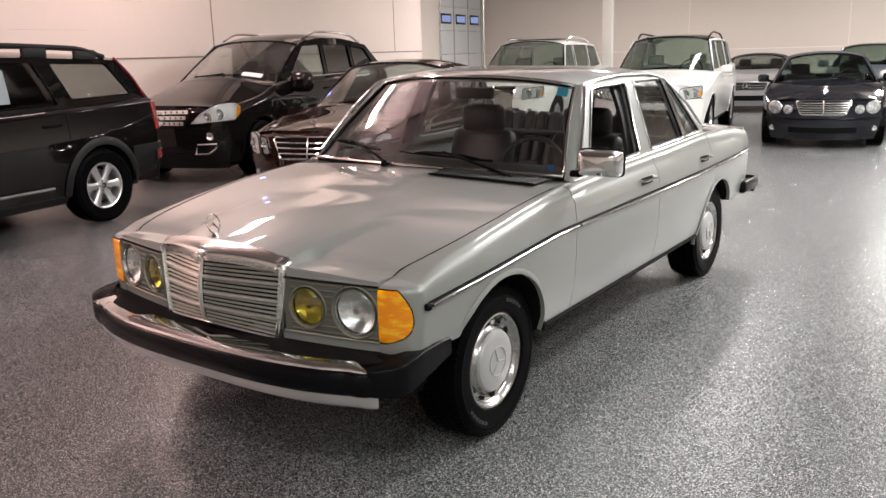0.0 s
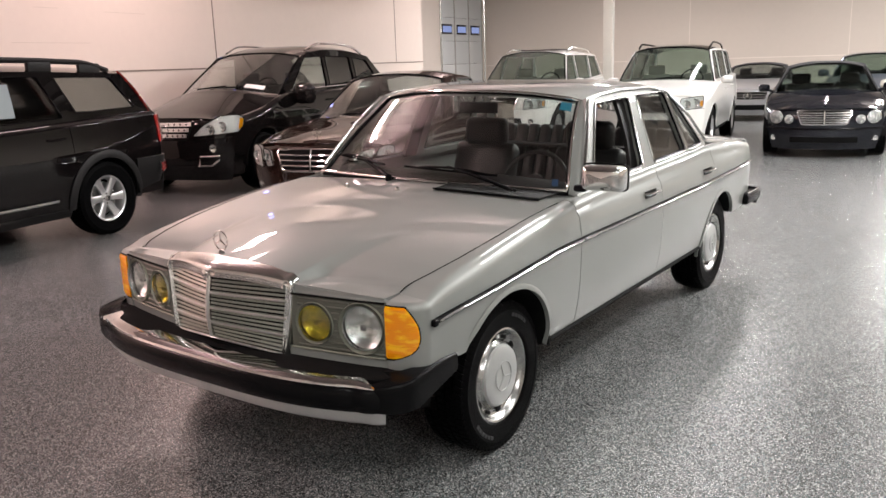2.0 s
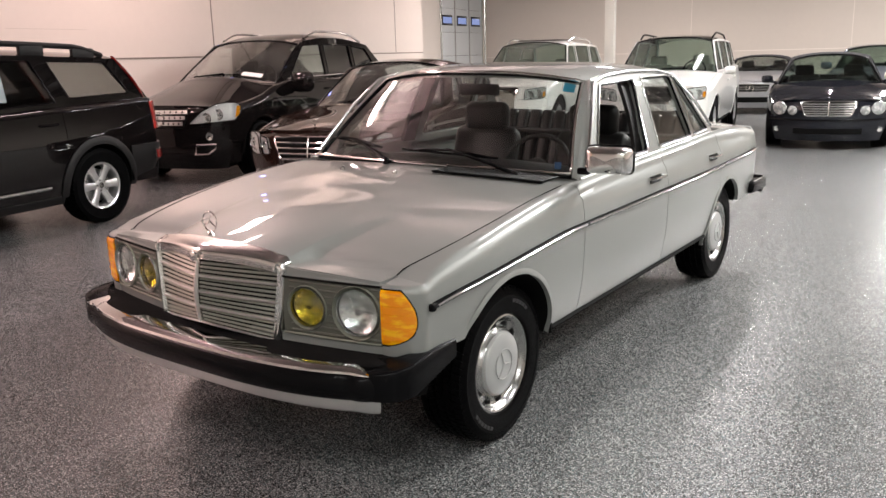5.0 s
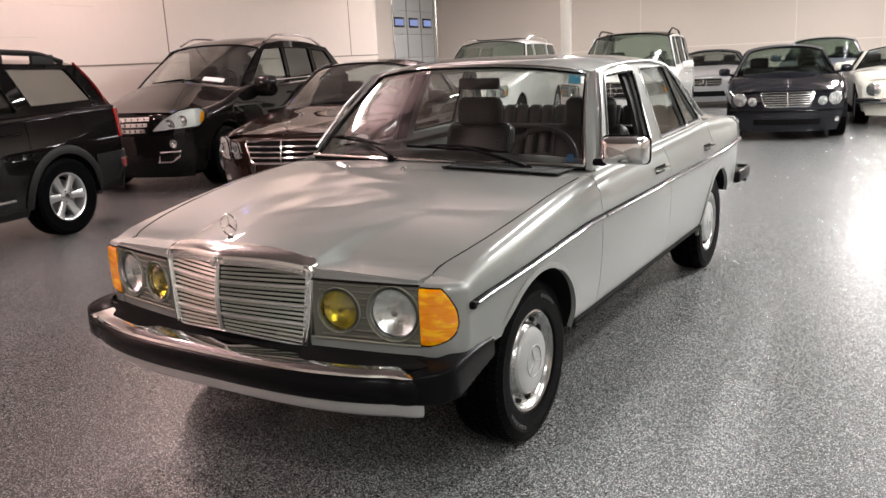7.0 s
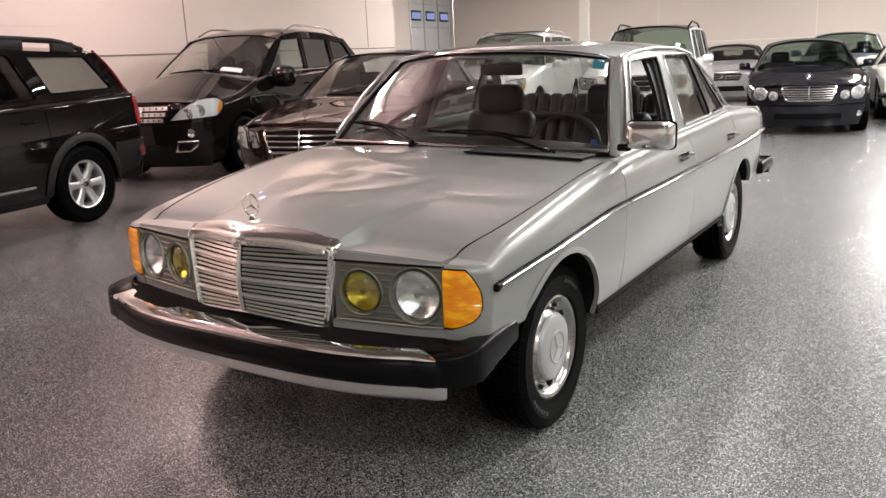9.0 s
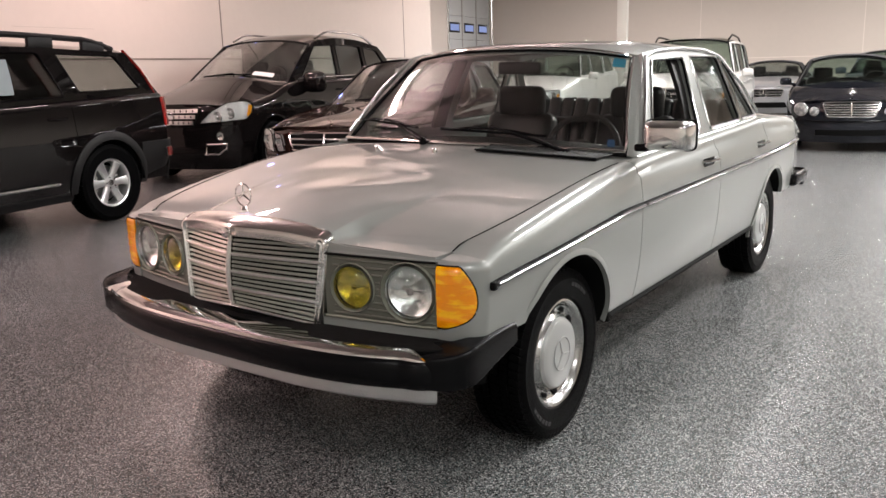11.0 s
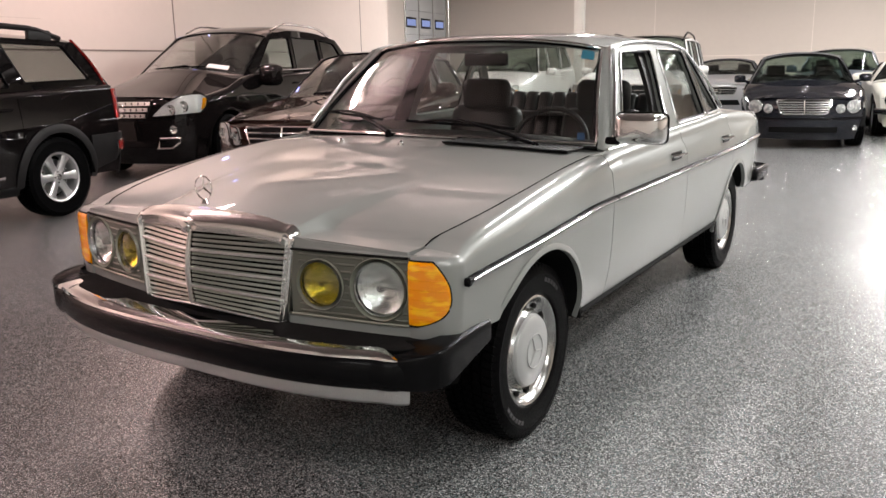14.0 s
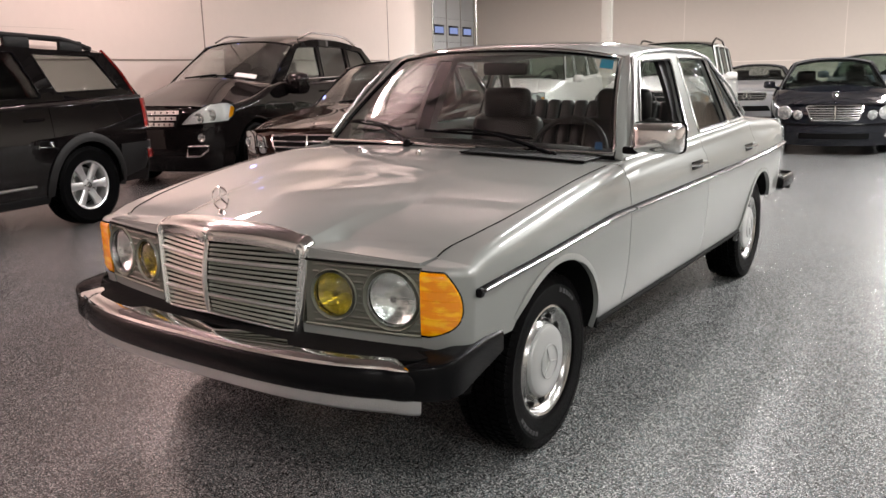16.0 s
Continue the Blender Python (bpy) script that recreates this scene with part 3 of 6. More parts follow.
def tread_tyre(r, w, n=64):
    """A tyre with rounded shoulders, rim bead and tread blocks between grooves."""
    h = w / 2
    rim = r * 0.615
    half = [(h * 0.72, rim), (h * 0.93, rim + 0.008), (h * 0.96, rim + 0.014), (h * 0.955, rim + 0.022), (h * 1.02, (r + rim) / 2), (h * 1.0, r - 0.045), (h * 1.01, r - 0.042), (h * 0.95, r - 0.022), (h * 0.84, r - 0.011)]
    bm = lathe(half + [(-a, q) for a, q in reversed(half)], n)
    count = int(n * 0.8)
    # five rows of blocks, staggered from row to row
    for row, (c, hw) in enumerate(((0.74, 0.17), (0.37, 0.13), (0.0, 0.15), (-0.37, 0.13), (-0.74, 0.17))):
        for k in range(count):
            t0 = 2 * math.pi * (k + 0.5 * (row % 2)) / count
            dt = 2 * math.pi / count * (0.78 if row in (0, 4) else 0.84)
            skew = 0.03 * (1 if c >= 0 else -1)
            vs = []
            for rr, g in ((r - 0.014, 1.0), (r, 0.94)):
                for a, t in ((c - hw * g, t0), (c + hw * g, t0 + skew), (c + hw * g, t0 + skew + dt * g), (c - hw * g, t0 + dt * g)):
                    q = rr - (0.006 if abs(a) > 0.88 else 0)
                    vs.append(bm.verts.new((a * h, q * math.cos(t), q * math.sin(t))))
            for f in ((4, 5, 6, 7), (0, 1, 5, 4), (1, 2, 6, 5), (2, 3, 7, 6), (3, 0, 4, 7)):
                bm.faces.new([vs[i] for i in f])
            if row in (0, 4):
                o = 1 if c > 0 else -1
                q = [(o * h * 0.90, r - 0.008, t0 + skew), (o * h * 0.90, r - 0.008, t0 + skew + dt), (o * h * 1.012, r - 0.034, t0 + skew + dt * 0.85), (o * h * 1.012, r - 0.034, t0 + skew + dt * 0.15)]
                bm.faces.new([bm.verts.new((a, rr * math.cos(t), rr * math.sin(t))) for a, rr, t in q])
    return bm


def spoke_wheel(parent, x, y, r, w, s, spokes=6, name="wheel", style="alloy", turn=0.0):
    """An alloy wheel under a car: tyre, rim barrel, spokes, hub cap and lug nuts. s is the side, +1 left."""
    root = empty(name)
    root.parent = parent
    root.matrix_basis = pose(x, y, r, turn, 0, 0 if s > 0 else 180)
    part("tyre", tread_tyre(r, w), "tyre", root)
    h, rim = w / 2, r * 0.615
    part("rim", lathe([(-h * 0.7, rim), (-h * 0.7, rim - 0.02), (h * 0.5, rim - 0.03), (h * 0.80, rim - 0.014), (h * 0.86, rim), (h * 0.80, rim + 0.005), (h * 0.6, rim + 0.003)], 48), style, root)
    part("brake_disc", lathe([(h * 0.1, 0.03), (h * 0.12, rim * 0.72), (h * 0.02, rim * 0.72)], 40), "dull_chrome", root)
    part("barrel", lathe([(-h * 0.3, 0.02), (-h * 0.3, rim - 0.02), (-h * 0.25, rim - 0.02)], 32), "under", root)
    for k in range(spokes):
        t = 2 * math.pi * k / spokes
        bm = bmesh.new()
        c, sn = math.cos(t), math.sin(t)
        rows = []
        for rr, hw, out in ((0.035, 0.034, 0.62), (rim * 0.45, 0.031, 0.66), (rim * 0.75, 0.036, 0.70), (rim - 0.012, 0.050, 0.74)):
            ring = []
            for a, o in ((-hw, out * h - 0.03), (-hw, out * h - 0.006), (-hw * 0.6, out * h), (hw * 0.6, out * h), (hw, out * h - 0.006), (hw, out * h - 0.03)):
                ring.append(bm.verts.new((o, rr * c - a * sn, rr * sn + a * c)))
            rows.append(ring)
        for p, q in zip(rows, rows[1:]):
            for i in range(6):
                bm.faces.new((p[i], p[(i + 1) % 6], q[(i + 1) % 6], q[i]))
        bm.faces.new(rows[0])
        bm.faces.new(rows[-1])
        part("spoke", bm, style, root)
    hub = part("hub", lathe([(h * 0.4, 0.066), (h * 0.66, 0.062), (h * 0.68, 0.05), (h * 0.68, 0.001)], 32), style, root)
    part("centre_cap", lathe([(h * 0.68, 0.03), (h * 0.75, 0.027), (h * 0.77, 0.001)], 24), "dull_chrome", hub)
    for k in range(5):
        t = 2 * math.pi * (k + 0.5) / 5
        part("lug_nut", lathe([(h * 0.66, 0.009), (h * 0.76, 0.008), (h * 0.76, 0.001)], 6, center=(0, 0.05 * math.cos(t), 0.05 * math.sin(t))), "dull_chrome", hub)
    return root


def cabin(root, d, sh, paint, glass_mat, roof_mat=None, frame_mat=None, thick=0.03, rear_glass=True):
    """The greenhouse over the belt: roof, side frames with openings, panes, windscreen and rear window."""
    g = d["cabin"]
    xr = curve(g["roof_x"])
    zr = curve(g["roof_z"])
    crown = g.get("crown", 0.05)
    zref = g["zref"]
    drop = g.get("inset", 0.03)

    def side_x(y, z):
        xb = sh.edge(min(max(y, sh.y0), sh.y1)) + 0.012 - drop
        k = max(-0.2, (z - sh.belt(y)) / max(0.05, zref - sh.belt(y)))
        yy = min(max(y, g["roof_x"][0][0]), g["roof_x"][-1][0])
        return xb + (xr(yy) - xb) * k + 0.018 * math.sin(math.pi * min(1, max(0, k)))

    ya, yb = g["ws_top"], g["rw_top"]
    roof = part("roof", grid(lambda u, v: (u * xr(ya + (yb - ya) * v), ya + (yb - ya) * v + (g.get("ws_bow", 0.06) * (u * u) * (1 - v) if v < 0.3 else 0), zr(ya + (yb - ya) * v) - crown + crown * (1 - abs(u) ** g.get("roof_power", 2.6))), [math.sin(t) for t in lin(-math.pi / 2, math.pi / 2, 23)], lin(0, 1, 20), thick, (0, (ya + yb) / 2, 0.6)), roof_mat or paint, root)
    edge = [(y, zr(y) - crown) for y in lin(ya + g.get("ws_bow", 0.06), yb, 14)]
    low = [(y, sh.belt(y) - 0.02) for y in lin(g["rw_base_c"], g["ws_base_c"], 12)]
    outline = edge + low
    for s in (1, -1):
        fn = lambda y, z, o=0.0: (s * (side_x(y, z) - o), y, z)
        frame = part("window_frame", plate(outline, [rounded(w, 0.03) for w in g["windows"]], fn, 0.028, core=(0, 1.2, 1.0)), frame_mat or paint, root)
        for w, pane in zip(g["windows"], g.get("panes", [glass_mat] * 9)):
            cy, cz = sum(p[0] for p in w) / len(w), sum(p[1] for p in w) / len(w)
            grown = [(cy + (p[0] - cy) * 1.02, cz + (p[1] - cz) * 1.02) for p in w]
            if (s, w) != (1, g.get("lowered")):
                part("side_window", plate(rounded(grown, 0.03), [], lambda y, z: fn(y, z, 0.014), 0.004, core=(0, 1.2, 1.0)), pane, frame)
            if g.get("trim"):
                part("window_trim", tube([fn(y, z, -0.002) for y, z in rounded(w, 0.03)], 0.006, 6, closed=True), g["trim"], frame)
            if g.get("seal"):
                part("window_seal", tube([fn(cy + (y - cy) * 0.97, cz + (z - cz) * 0.965, 0.004) for y, z in rounded(w, 0.03)], 0.007, 6, closed=True), g["seal"], frame)

    def screen(base_y, base_c, top_y, top_c, k):
        def f(u, v):
            y = (base_y + (base_c - base_y) * u * u) * (1 - v) + (top_y + (top_c - top_y) * u * u) * v
            yy = min(max(base_c if k > 0 else base_c, sh.y0), sh.y1)
            xb, xt = side_x(base_c, sh.belt(base_c)) - 0.01 - (g.get("pillar", (0, 0))[0] if k > 0 else 0), xr(ya if k > 0 else yb) - 0.005 - (g.get("pillar", (0, 0))[1] if k > 0 else 0)
            x = u * (xb + (xt - xb) * v)
            zb = sh.top(base_y) * (1 - u * u) + sh.belt(base_c) * u * u + (g.get("screen_lift", -0.01) if k > 0 else -0.01)
            zt = zr(top_y) - crown * abs(u) ** 2.6 - 0.006
            z = zb + (zt - zb) * v
            return x, y - k * 0.03 * math.sin(math.pi * v), z
        return f
    f = screen(g["ws_base"], g["ws_base_c"], ya, ya + g.get("ws_bow", 0.06), 1)
    if "pillar" in g:
        for s in (1, -1):
            def post(v, w):
                p, y, z = Vector(f(s, v)), g["ws_base_c"] + 0.02 + (ya + g.get("ws_bow", 0.06) - g["ws_base_c"]) * v, sh.belt(g["ws_base_c"]) - 0.01 + (zr(ya) - crown - sh.belt(g["ws_base_c"]) + 0.012) * v
                q = Vector((s * (side_x(y, z) + 0.001), y, z))
                return p.lerp(q, w) + Vector((s * 0.5, -0.85, 0)) * 0.012 * math.sin(math.pi * w) - Vector((0, 0.004, 0)) * (1 - w)
            part("screen_pillar", grid(post, lin(0, 1, 10), lin(0, 1, 7), 0.012, (0, 1.3, 1.1)), paint, root)
    part("windscreen", grid(f, lin(-1, 1, 19), lin(0, 1, 9), 0.005, (0, 1.2, 0.8)), glass_mat, root)
    part("windscreen_seal", tube([f(u, v) for u, v in [(u, 0.0) for u in lin(-1, 1, 12)] + [(1, v) for v in lin(0.1, 1, 6)] + [(u, 1.0) for u in lin(0.9, -1, 12)] + [(-1, v) for v in lin(0.9, 0.1, 6)]], 0.012, 6, closed=True), "rubber", root)
    b = screen(g["rw_base"], g["rw_base_c"], yb, yb, -1)
    part("rear_window", grid(b, lin(-1, 1, 15), lin(0, 1, 7), 0.005, (0, 1.2, 0.8)), glass_mat, root)
    sh.side_x = side_x
    return side_x, f


def seat(parent, x, y, z=0.30, w=0.5, tall=0.62, head=True, mat="leather"):
    """A front seat: cushion, pleated backrest and head restraint."""
    root = empty("seat")
    root.parent = parent
    root.matrix_basis = pose(x, y, z)
    part("cushion", box(-w / 2, w / 2, -0.26, 0.26, 0.0, 0.17, 0.05, 3), mat, root)
    bm = box(-w / 2, w / 2, 0.0, 0.13, 0.1, 0.1 + tall, 0.06, 4)
    bmesh.ops.rotate(bm, verts=bm.verts, cent=(0, 0.2, 0.1), matrix=Matrix.Rotation(radians(-16), 3, "X"))
    bmesh.ops.translate(bm, verts=bm.verts, vec=(0, 0.2, 0))
    part("backrest", bm, mat, root)
    if head:
        bm = box(-0.15, 0.15, -0.05, 0.05, 0.0, 0.18, 0.045, 4)
        bmesh.ops.translate(bm, verts=bm.verts, vec=(0, 0.42 + (tall - 0.62) * 0.28, tall + 0.09))
        part("headrest", bm, mat, root)
        for x in (-0.06, 0.06):
            y, z = 0.43 + (tall - 0.62) * 0.28, tall + 0.05
            part("headrest_post", tube([(x, y, z), (x, y, z + 0.1)], 0.007, 6), "dull_chrome", root)
    return root


def bench(parent, y, z=0.30, w=1.3, tall=0.6, pleats=10, mat="leather"):
    root = empty("rear_bench")
    root.parent = parent
    root.matrix_basis = pose(0, y, z)
    part("cushion", box(-w / 2, w / 2, -0.28, 0.26, 0.0, 0.16, 0.05, 3), mat, root)
    for k in range(pleats):
        x0, x1 = -w / 2 + w * k / pleats, -w / 2 + w * (k + 1) / pleats
        bm = box(x0, x1, 0.0, 0.12, 0.1, 0.1 + tall, 0.03, 3)
        bmesh.ops.rotate(bm, verts=bm.verts, cent=(0, 0.1, 0.1), matrix=Matrix.Rotation(radians(-20), 3, "X"))
        bmesh.ops.translate(bm, verts=bm.verts, vec=(0, 0.22, 0))
        part("pleat", bm, mat, root)
    return root


def steering_wheel(parent, x, y, z, r=0.19):
    root = empty("steering_wheel")
    root.parent = parent
    root.matrix_basis = pose(x, y, z, 68)
    part("wheel_rim", tube([(r * math.cos(t), r * math.sin(t), 0) for t in lin(0, 2 * math.pi, 33)[:-1]], 0.013, 8, closed=True), "dash", root)
    part("hub", lathe([(-0.06, 0.05), (0.0, 0.075), (0.015, 0.07), (0.02, 0.001)], 24, axis="z"), "dash", root)
    for t in (0.0, math.pi, -math.pi / 2):
        part("spoke", tube([(0.05 * math.cos(t), 0.05 * math.sin(t), 0), ((r - 0.005) * math.cos(t), (r - 0.005) * math.sin(t), 0)], 0.016, 6, flat=0.5), "dash", root)
    return root


def star(parent, p, r, m="chrome", name="ornament", upright=True):
    """A ring with three arms on a short foot."""
    bm = bmesh.new()
    tube([(p[0] + r * math.cos(t), p[1], p[2] + r * math.sin(t)) for t in lin(0, 2 * math.pi, 33)[:-1]], r * 0.065, 6, bm, closed=True)
    for k in range(3):
        t = math.pi / 2 + k * 2 * math.pi / 3
        tube([p, (p[0] + r * math.cos(t), p[1], p[2] + r * math.sin(t))], lambda s: r * (0.10 - 0.06 * s), 6, bm)
    if upright:
        tube([(p[0], p[1], p[2] - r * 1.35), (p[0], p[1], p[2] - r * 0.95)], lambda s: r * (0.38 - 0.25 * s), 10, bm)
    return part(name, bm, m, parent)


def mirror_on(parent, x, y, z, s, mat, w=0.19, h=0.13):
    root = empty("door_mirror")
    root.parent = parent
    root.matrix_basis = pose(x, y, z, 0, 0, 8 * s)
    power = lambda v, e: math.copysign(abs(v) ** e, v)
    part("housing", grid(lambda t, q: (w * 0.53 * power(math.cos(q), 0.6) * math.cos(t) ** 0.6, 0.042 - 0.12 * math.sin(t), h * 0.53 * power(math.sin(q), 0.6) * math.cos(t) ** 0.6), lin(0, 1.5707963, 10), lin(0, 2 * math.pi, 33)), mat, root)
    part("mirror_glass", box(-w / 2 + 0.02, w / 2 - 0.02, 0.041, 0.045, -h / 2 + 0.02, h / 2 - 0.02), "mirror", root)
    part("foot", tube([(-s * w * 0.4, 0, -h * 0.3), (-s * (w * 0.5 + 0.08), 0.0, -h * 0.5)], 0.022, 8), mat, root)
    return root


def front_face(sh, z0, z1=None, n=25, m=14, off=0.0, thick=0.012, ulim=1.0):
    """The painted front between two heights, or up to the bonnet's edge."""
    def fn(u, v):
        top = z1
        if top is None:
            p = sh.front(u, sh.belt(sh.y0))
            top = sh.top_at(p.x, p.y) - 0.004
        z = z0 + (top - z0) * v
        p = sh.front(u, min(z, sh.belt(sh.y0)))
        xx = p.x if z < sh.belt(sh.y0) - sh.r(sh.y0) else u * (sh.edge(sh.y0) + (sh.W(sh.y0) - sh.inset(sh.belt(sh.y0) - sh.r(sh.y0)) - sh.edge(sh.y0)) * max(0, 1 - ((z - sh.belt(sh.y0) + sh.r(sh.y0)) / sh.r(sh.y0)) ** 2) ** 0.5 if z < sh.belt(sh.y0) else sh.edge(sh.y0))
        return xx, p.y - off, z
    return grid(fn, [ulim * math.sin(t) for t in lin(-math.pi / 2, math.pi / 2, n)], lin(0, 1, m), thick, (0, 1.5, 0.5))


def back_face(sh, z0, z1, n=21, m=10, off=0.0, thick=0.012):
    return grid(lambda u, z: tuple(sh.back(u, z) + Vector((0, off, 0))), [math.sin(t) for t in lin(-math.pi / 2, math.pi / 2, n)], lin(z0, z1, m), thick, (0, 1.5, 0.5))


def arch_strip(sh, yc, zc, ra, s, width=0.03, out=0.012, ends=(-0.12, math.pi + 0.12)):
    """The rolled lip or cladding round a wheel opening."""
    def fn(t, v):
        rr = ra + width * v
        y, z = yc + rr * math.cos(t), zc + rr * math.sin(t)
        fade = min(1, 0.1 + 5 * min(t - ends[0], ends[1] - t))
        x = sh.W(y) - sh.inset(max(z, sh.sill)) + out * fade * (1 - 0.8 * (v - 0.3) ** 2)
        return s * x, y, z
    return grid(fn, lin(*ends, 30), [0, 0.25, 0.5, 0.8, 1.0], 0.02, (0, yc, zc))


def well(yc, zc, ra, s, x0, x1, ends):
    bm = grid(lambda t, x: (s * x, yc + (ra + 0.004) * math.cos(t), zc + (ra + 0.004) * math.sin(t)), lin(max(-0.02, ends[0]), min(math.pi + 0.02, ends[1]), 20), [x0, (x0 + x1) / 2, x1 - 0.02], 0.01, (0, yc, 3))
    return bm


def car_shell(root, d, paint, doors, cowl, deck=None, lip=None):
    """Fenders, doors, quarters, bonnet, deck, faces, sills, wells and floor pan of a car."""
    sh = Shell(d)
    gap = 0.003
    cuts = [sh.y0] + doors + [sh.y1]
    names = ["front_fender"] + ["door"] * (len(doors) - 1) + ["rear_quarter"]
    for s in (1, -1):
        for nm, a, b in zip(names, cuts, cuts[1:]):
            a2, b2 = a + (gap if a > sh.y0 else 0), b - (gap if b < sh.y1 else 0)
            if nm == "front_fender" and "hood_edge" in d:
                # the wing and its front corner are one sheet
                bm = sh.side_patch(a2, b2, s, (0, 20), 0)
                rows = [[bm.verts.new(sh.corner(s, 1 - (1 - k) ** 2.5, *sh.side(sh.y0, i))) for i in range(20)] for k in lin(0, 1, 24)]
                for r0, r1 in zip(rows, rows[1:]):
                    for i in range(19):
                        bm.faces.new((r0[i], r0[i + 1], r1[i + 1], r1[i]))
                bmesh.ops.remove_doubles(bm, verts=bm.verts, dist=0.0004)
                bmesh.ops.dissolve_degenerate(bm, edges=bm.edges, dist=0.0002)
                p = part(nm, thicken(bm, 0.010, (0, 0.1, 0.4)), paint, root)
            else:
                p = part(nm, sh.side_patch(a2, b2, s), paint, root)
            if nm == "door" and d.get("handles", True):
                y = b - 0.17
                z = d.get("handle_z", sh.belt(y) - 0.14)
                x = sh.W(y) - sh.inset(z)
                part("handle", tube([(s * (x + 0.002), y - 0.10, z), (s * (x + 0.03), y - 0.07, z), (s * (x + 0.03), y + 0.06, z), (s * (x + 0.002), y + 0.09, z)], 0.013, 8, flat=0.8), d.get("handle_mat", paint), p)
        for (yc, zc, ra), ends in zip(d["arches"], d.get("arch_ends", [(-0.12, math.pi + 0.12)] * 2)):
            part("wheel_arch", arch_strip(sh, yc, zc, ra, s, *(d.get("lip", (0.025, 0.006))), ends), lip or paint, root)
            part("wheel_well", well(yc, zc, ra, s, 0.45, sh.W(yc), ends), "under", root)
        ya, yb = d["arches"][0][0] + d["arches"][0][2] + 0.01, d["arches"][1][0] - d["arches"][1][2] - 0.01
        bm = grid(lambda y, t: (s * (sh.W(y) - sh.inset(sh.sill) - 0.01 - 0.05 * t), y, sh.sill + 0.015 - d.get("sill_drop", 0.10) * t), lin(ya, yb, 10), [0, 0.3, 0.6, 1.0], 0.02, (0, 1.4, 0.5))
        part("sill", bm, d.get("sill_mat", "under"), root)
    part("bonnet", sh.top_patch(sh.y0, cowl, front=True), paint, root)
    if deck:
        part("boot_lid", sh.top_patch(deck, sh.y1, rear=True), paint, root)
    y0, y1 = sh.y0, sh.y1
    bm = box(-0.62, 0.62, y0 + 0.1, y1 - 0.15, sh.sill - 0.08, sh.sill + 0.06, 0.02)
    w = sh.W(1.4) - 0.12
    box(-w, w, d["arches"][0][0] + d["arches"][0][2] + 0.05, d["arches"][1][0] - d["arches"][1][2] - 0.05, sh.sill - 0.06, sh.sill + 0.05, 0.02, 2, bm)
    box(-0.6, 0.6, y0 + 0.12, d["arches"][0][0] + 0.5, sh.sill + 0.05, sh.belt(0) - 0.13, 0.02, 2, bm)
    part("floor_pan", bm, "under", root)
    return sh


def dashboard(root, y0, y1, z, w):
    bm = grid(lambda u, v: (u * w, y0 + (y1 - y0) * v, z - 0.02 * u * u + 0.03 * math.sin(math.pi * v) - 0.32 * max(0, v - 0.7) / 0.3 * 0.8), lin(-1, 1, 9), lin(0, 1, 10), 0.02, (0, y0, 0))
    part("dashboard", bm, "dash", root)


def modern_car(name, d, paint, where, label, category, glass_mat="dark_glass", roof_mat=None, wheel_r=0.33, spokes=5, wheel_style="alloy", lip=None, frame_mat=None):
    root = tagged(empty(name, where), label, category, "cars in the showroom")
    sh = car_shell(root, d, paint, d["doors"], d["cabin"]["ws_base_c"] - 0.02, d.get("deck"), lip)
    zb = d.get("bumper_z", 0.62)
    face = part("front_face", front_face(sh, zb + 0.004), paint, root)
    bump = part("front_bumper", front_face(sh, sh.sill - 0.06, zb, off=0.012), d.get("bumper_mat", paint), root)
    if d.get("tail_top"):
        part("rear_face", back_face(sh, zb + 0.004, d["tail_top"]), paint, root)
        part("rear_bumper", back_face(sh, sh.sill - 0.04, zb, off=0.015), d.get("rear_bumper_mat", d.get("bumper_mat", paint)), root)
    for s in (1, -1):
        for yc, zc, ra in d["arches"]:
            spoke_wheel(root, s * (sh.W(yc) - 0.125), yc, wheel_r, 0.225, s, spokes, style=wheel_style)
    side_x, ws = cabin(root, d, sh, paint, glass_mat, roof_mat, frame_mat)
    g = d["cabin"]
    dashboard(root, g["ws_base"] + 0.1, g["ws_base"] + 0.65, sh.belt(g["ws_base_c"]) - 0.03, sh.edge(1.0) - 0.08)
    ys = g["ws_base"] + 1.0
    zs = sh.belt(1.0) - 0.62
    for x in (-0.38, 0.38):
        seat(root, x, ys, zs, mat=d.get("seat_mat", "leather"))
    bench(root, ys + 0.85, zs, pleats=3, mat=d.get("seat_mat", "leather"))
    steering_wheel(root, 0.38, ys - 0.36, sh.belt(1.0) + 0.02)
    for s in (1, -1):
        mw = d.get("mirror_w", 0.22)
        if s in d.get("mirrors", (1, -1)):
            mirror_on(root, s * (sh.edge(g["ws_base_c"] + 0.3) + 0.06 + mw / 2), g["ws_base_c"] + 0.28, sh.belt(1.0) + d.get("mirror_z", 0.07), s, d.get("mirror_mat", paint), mw, mw * d.get("mirror_tall", 0.7))
        bm = tube([ws(s * 0.15 - 0.3, 0.03), ws(s * 0.15 + 0.3, 0.07)], 0.01, 6)
        bmesh.ops.translate(bm, verts=bm.verts, vec=(0, -0.02, 0.012))
        part("wiper", bm, "rubber", root)
    return root, sh, face, bump, ws


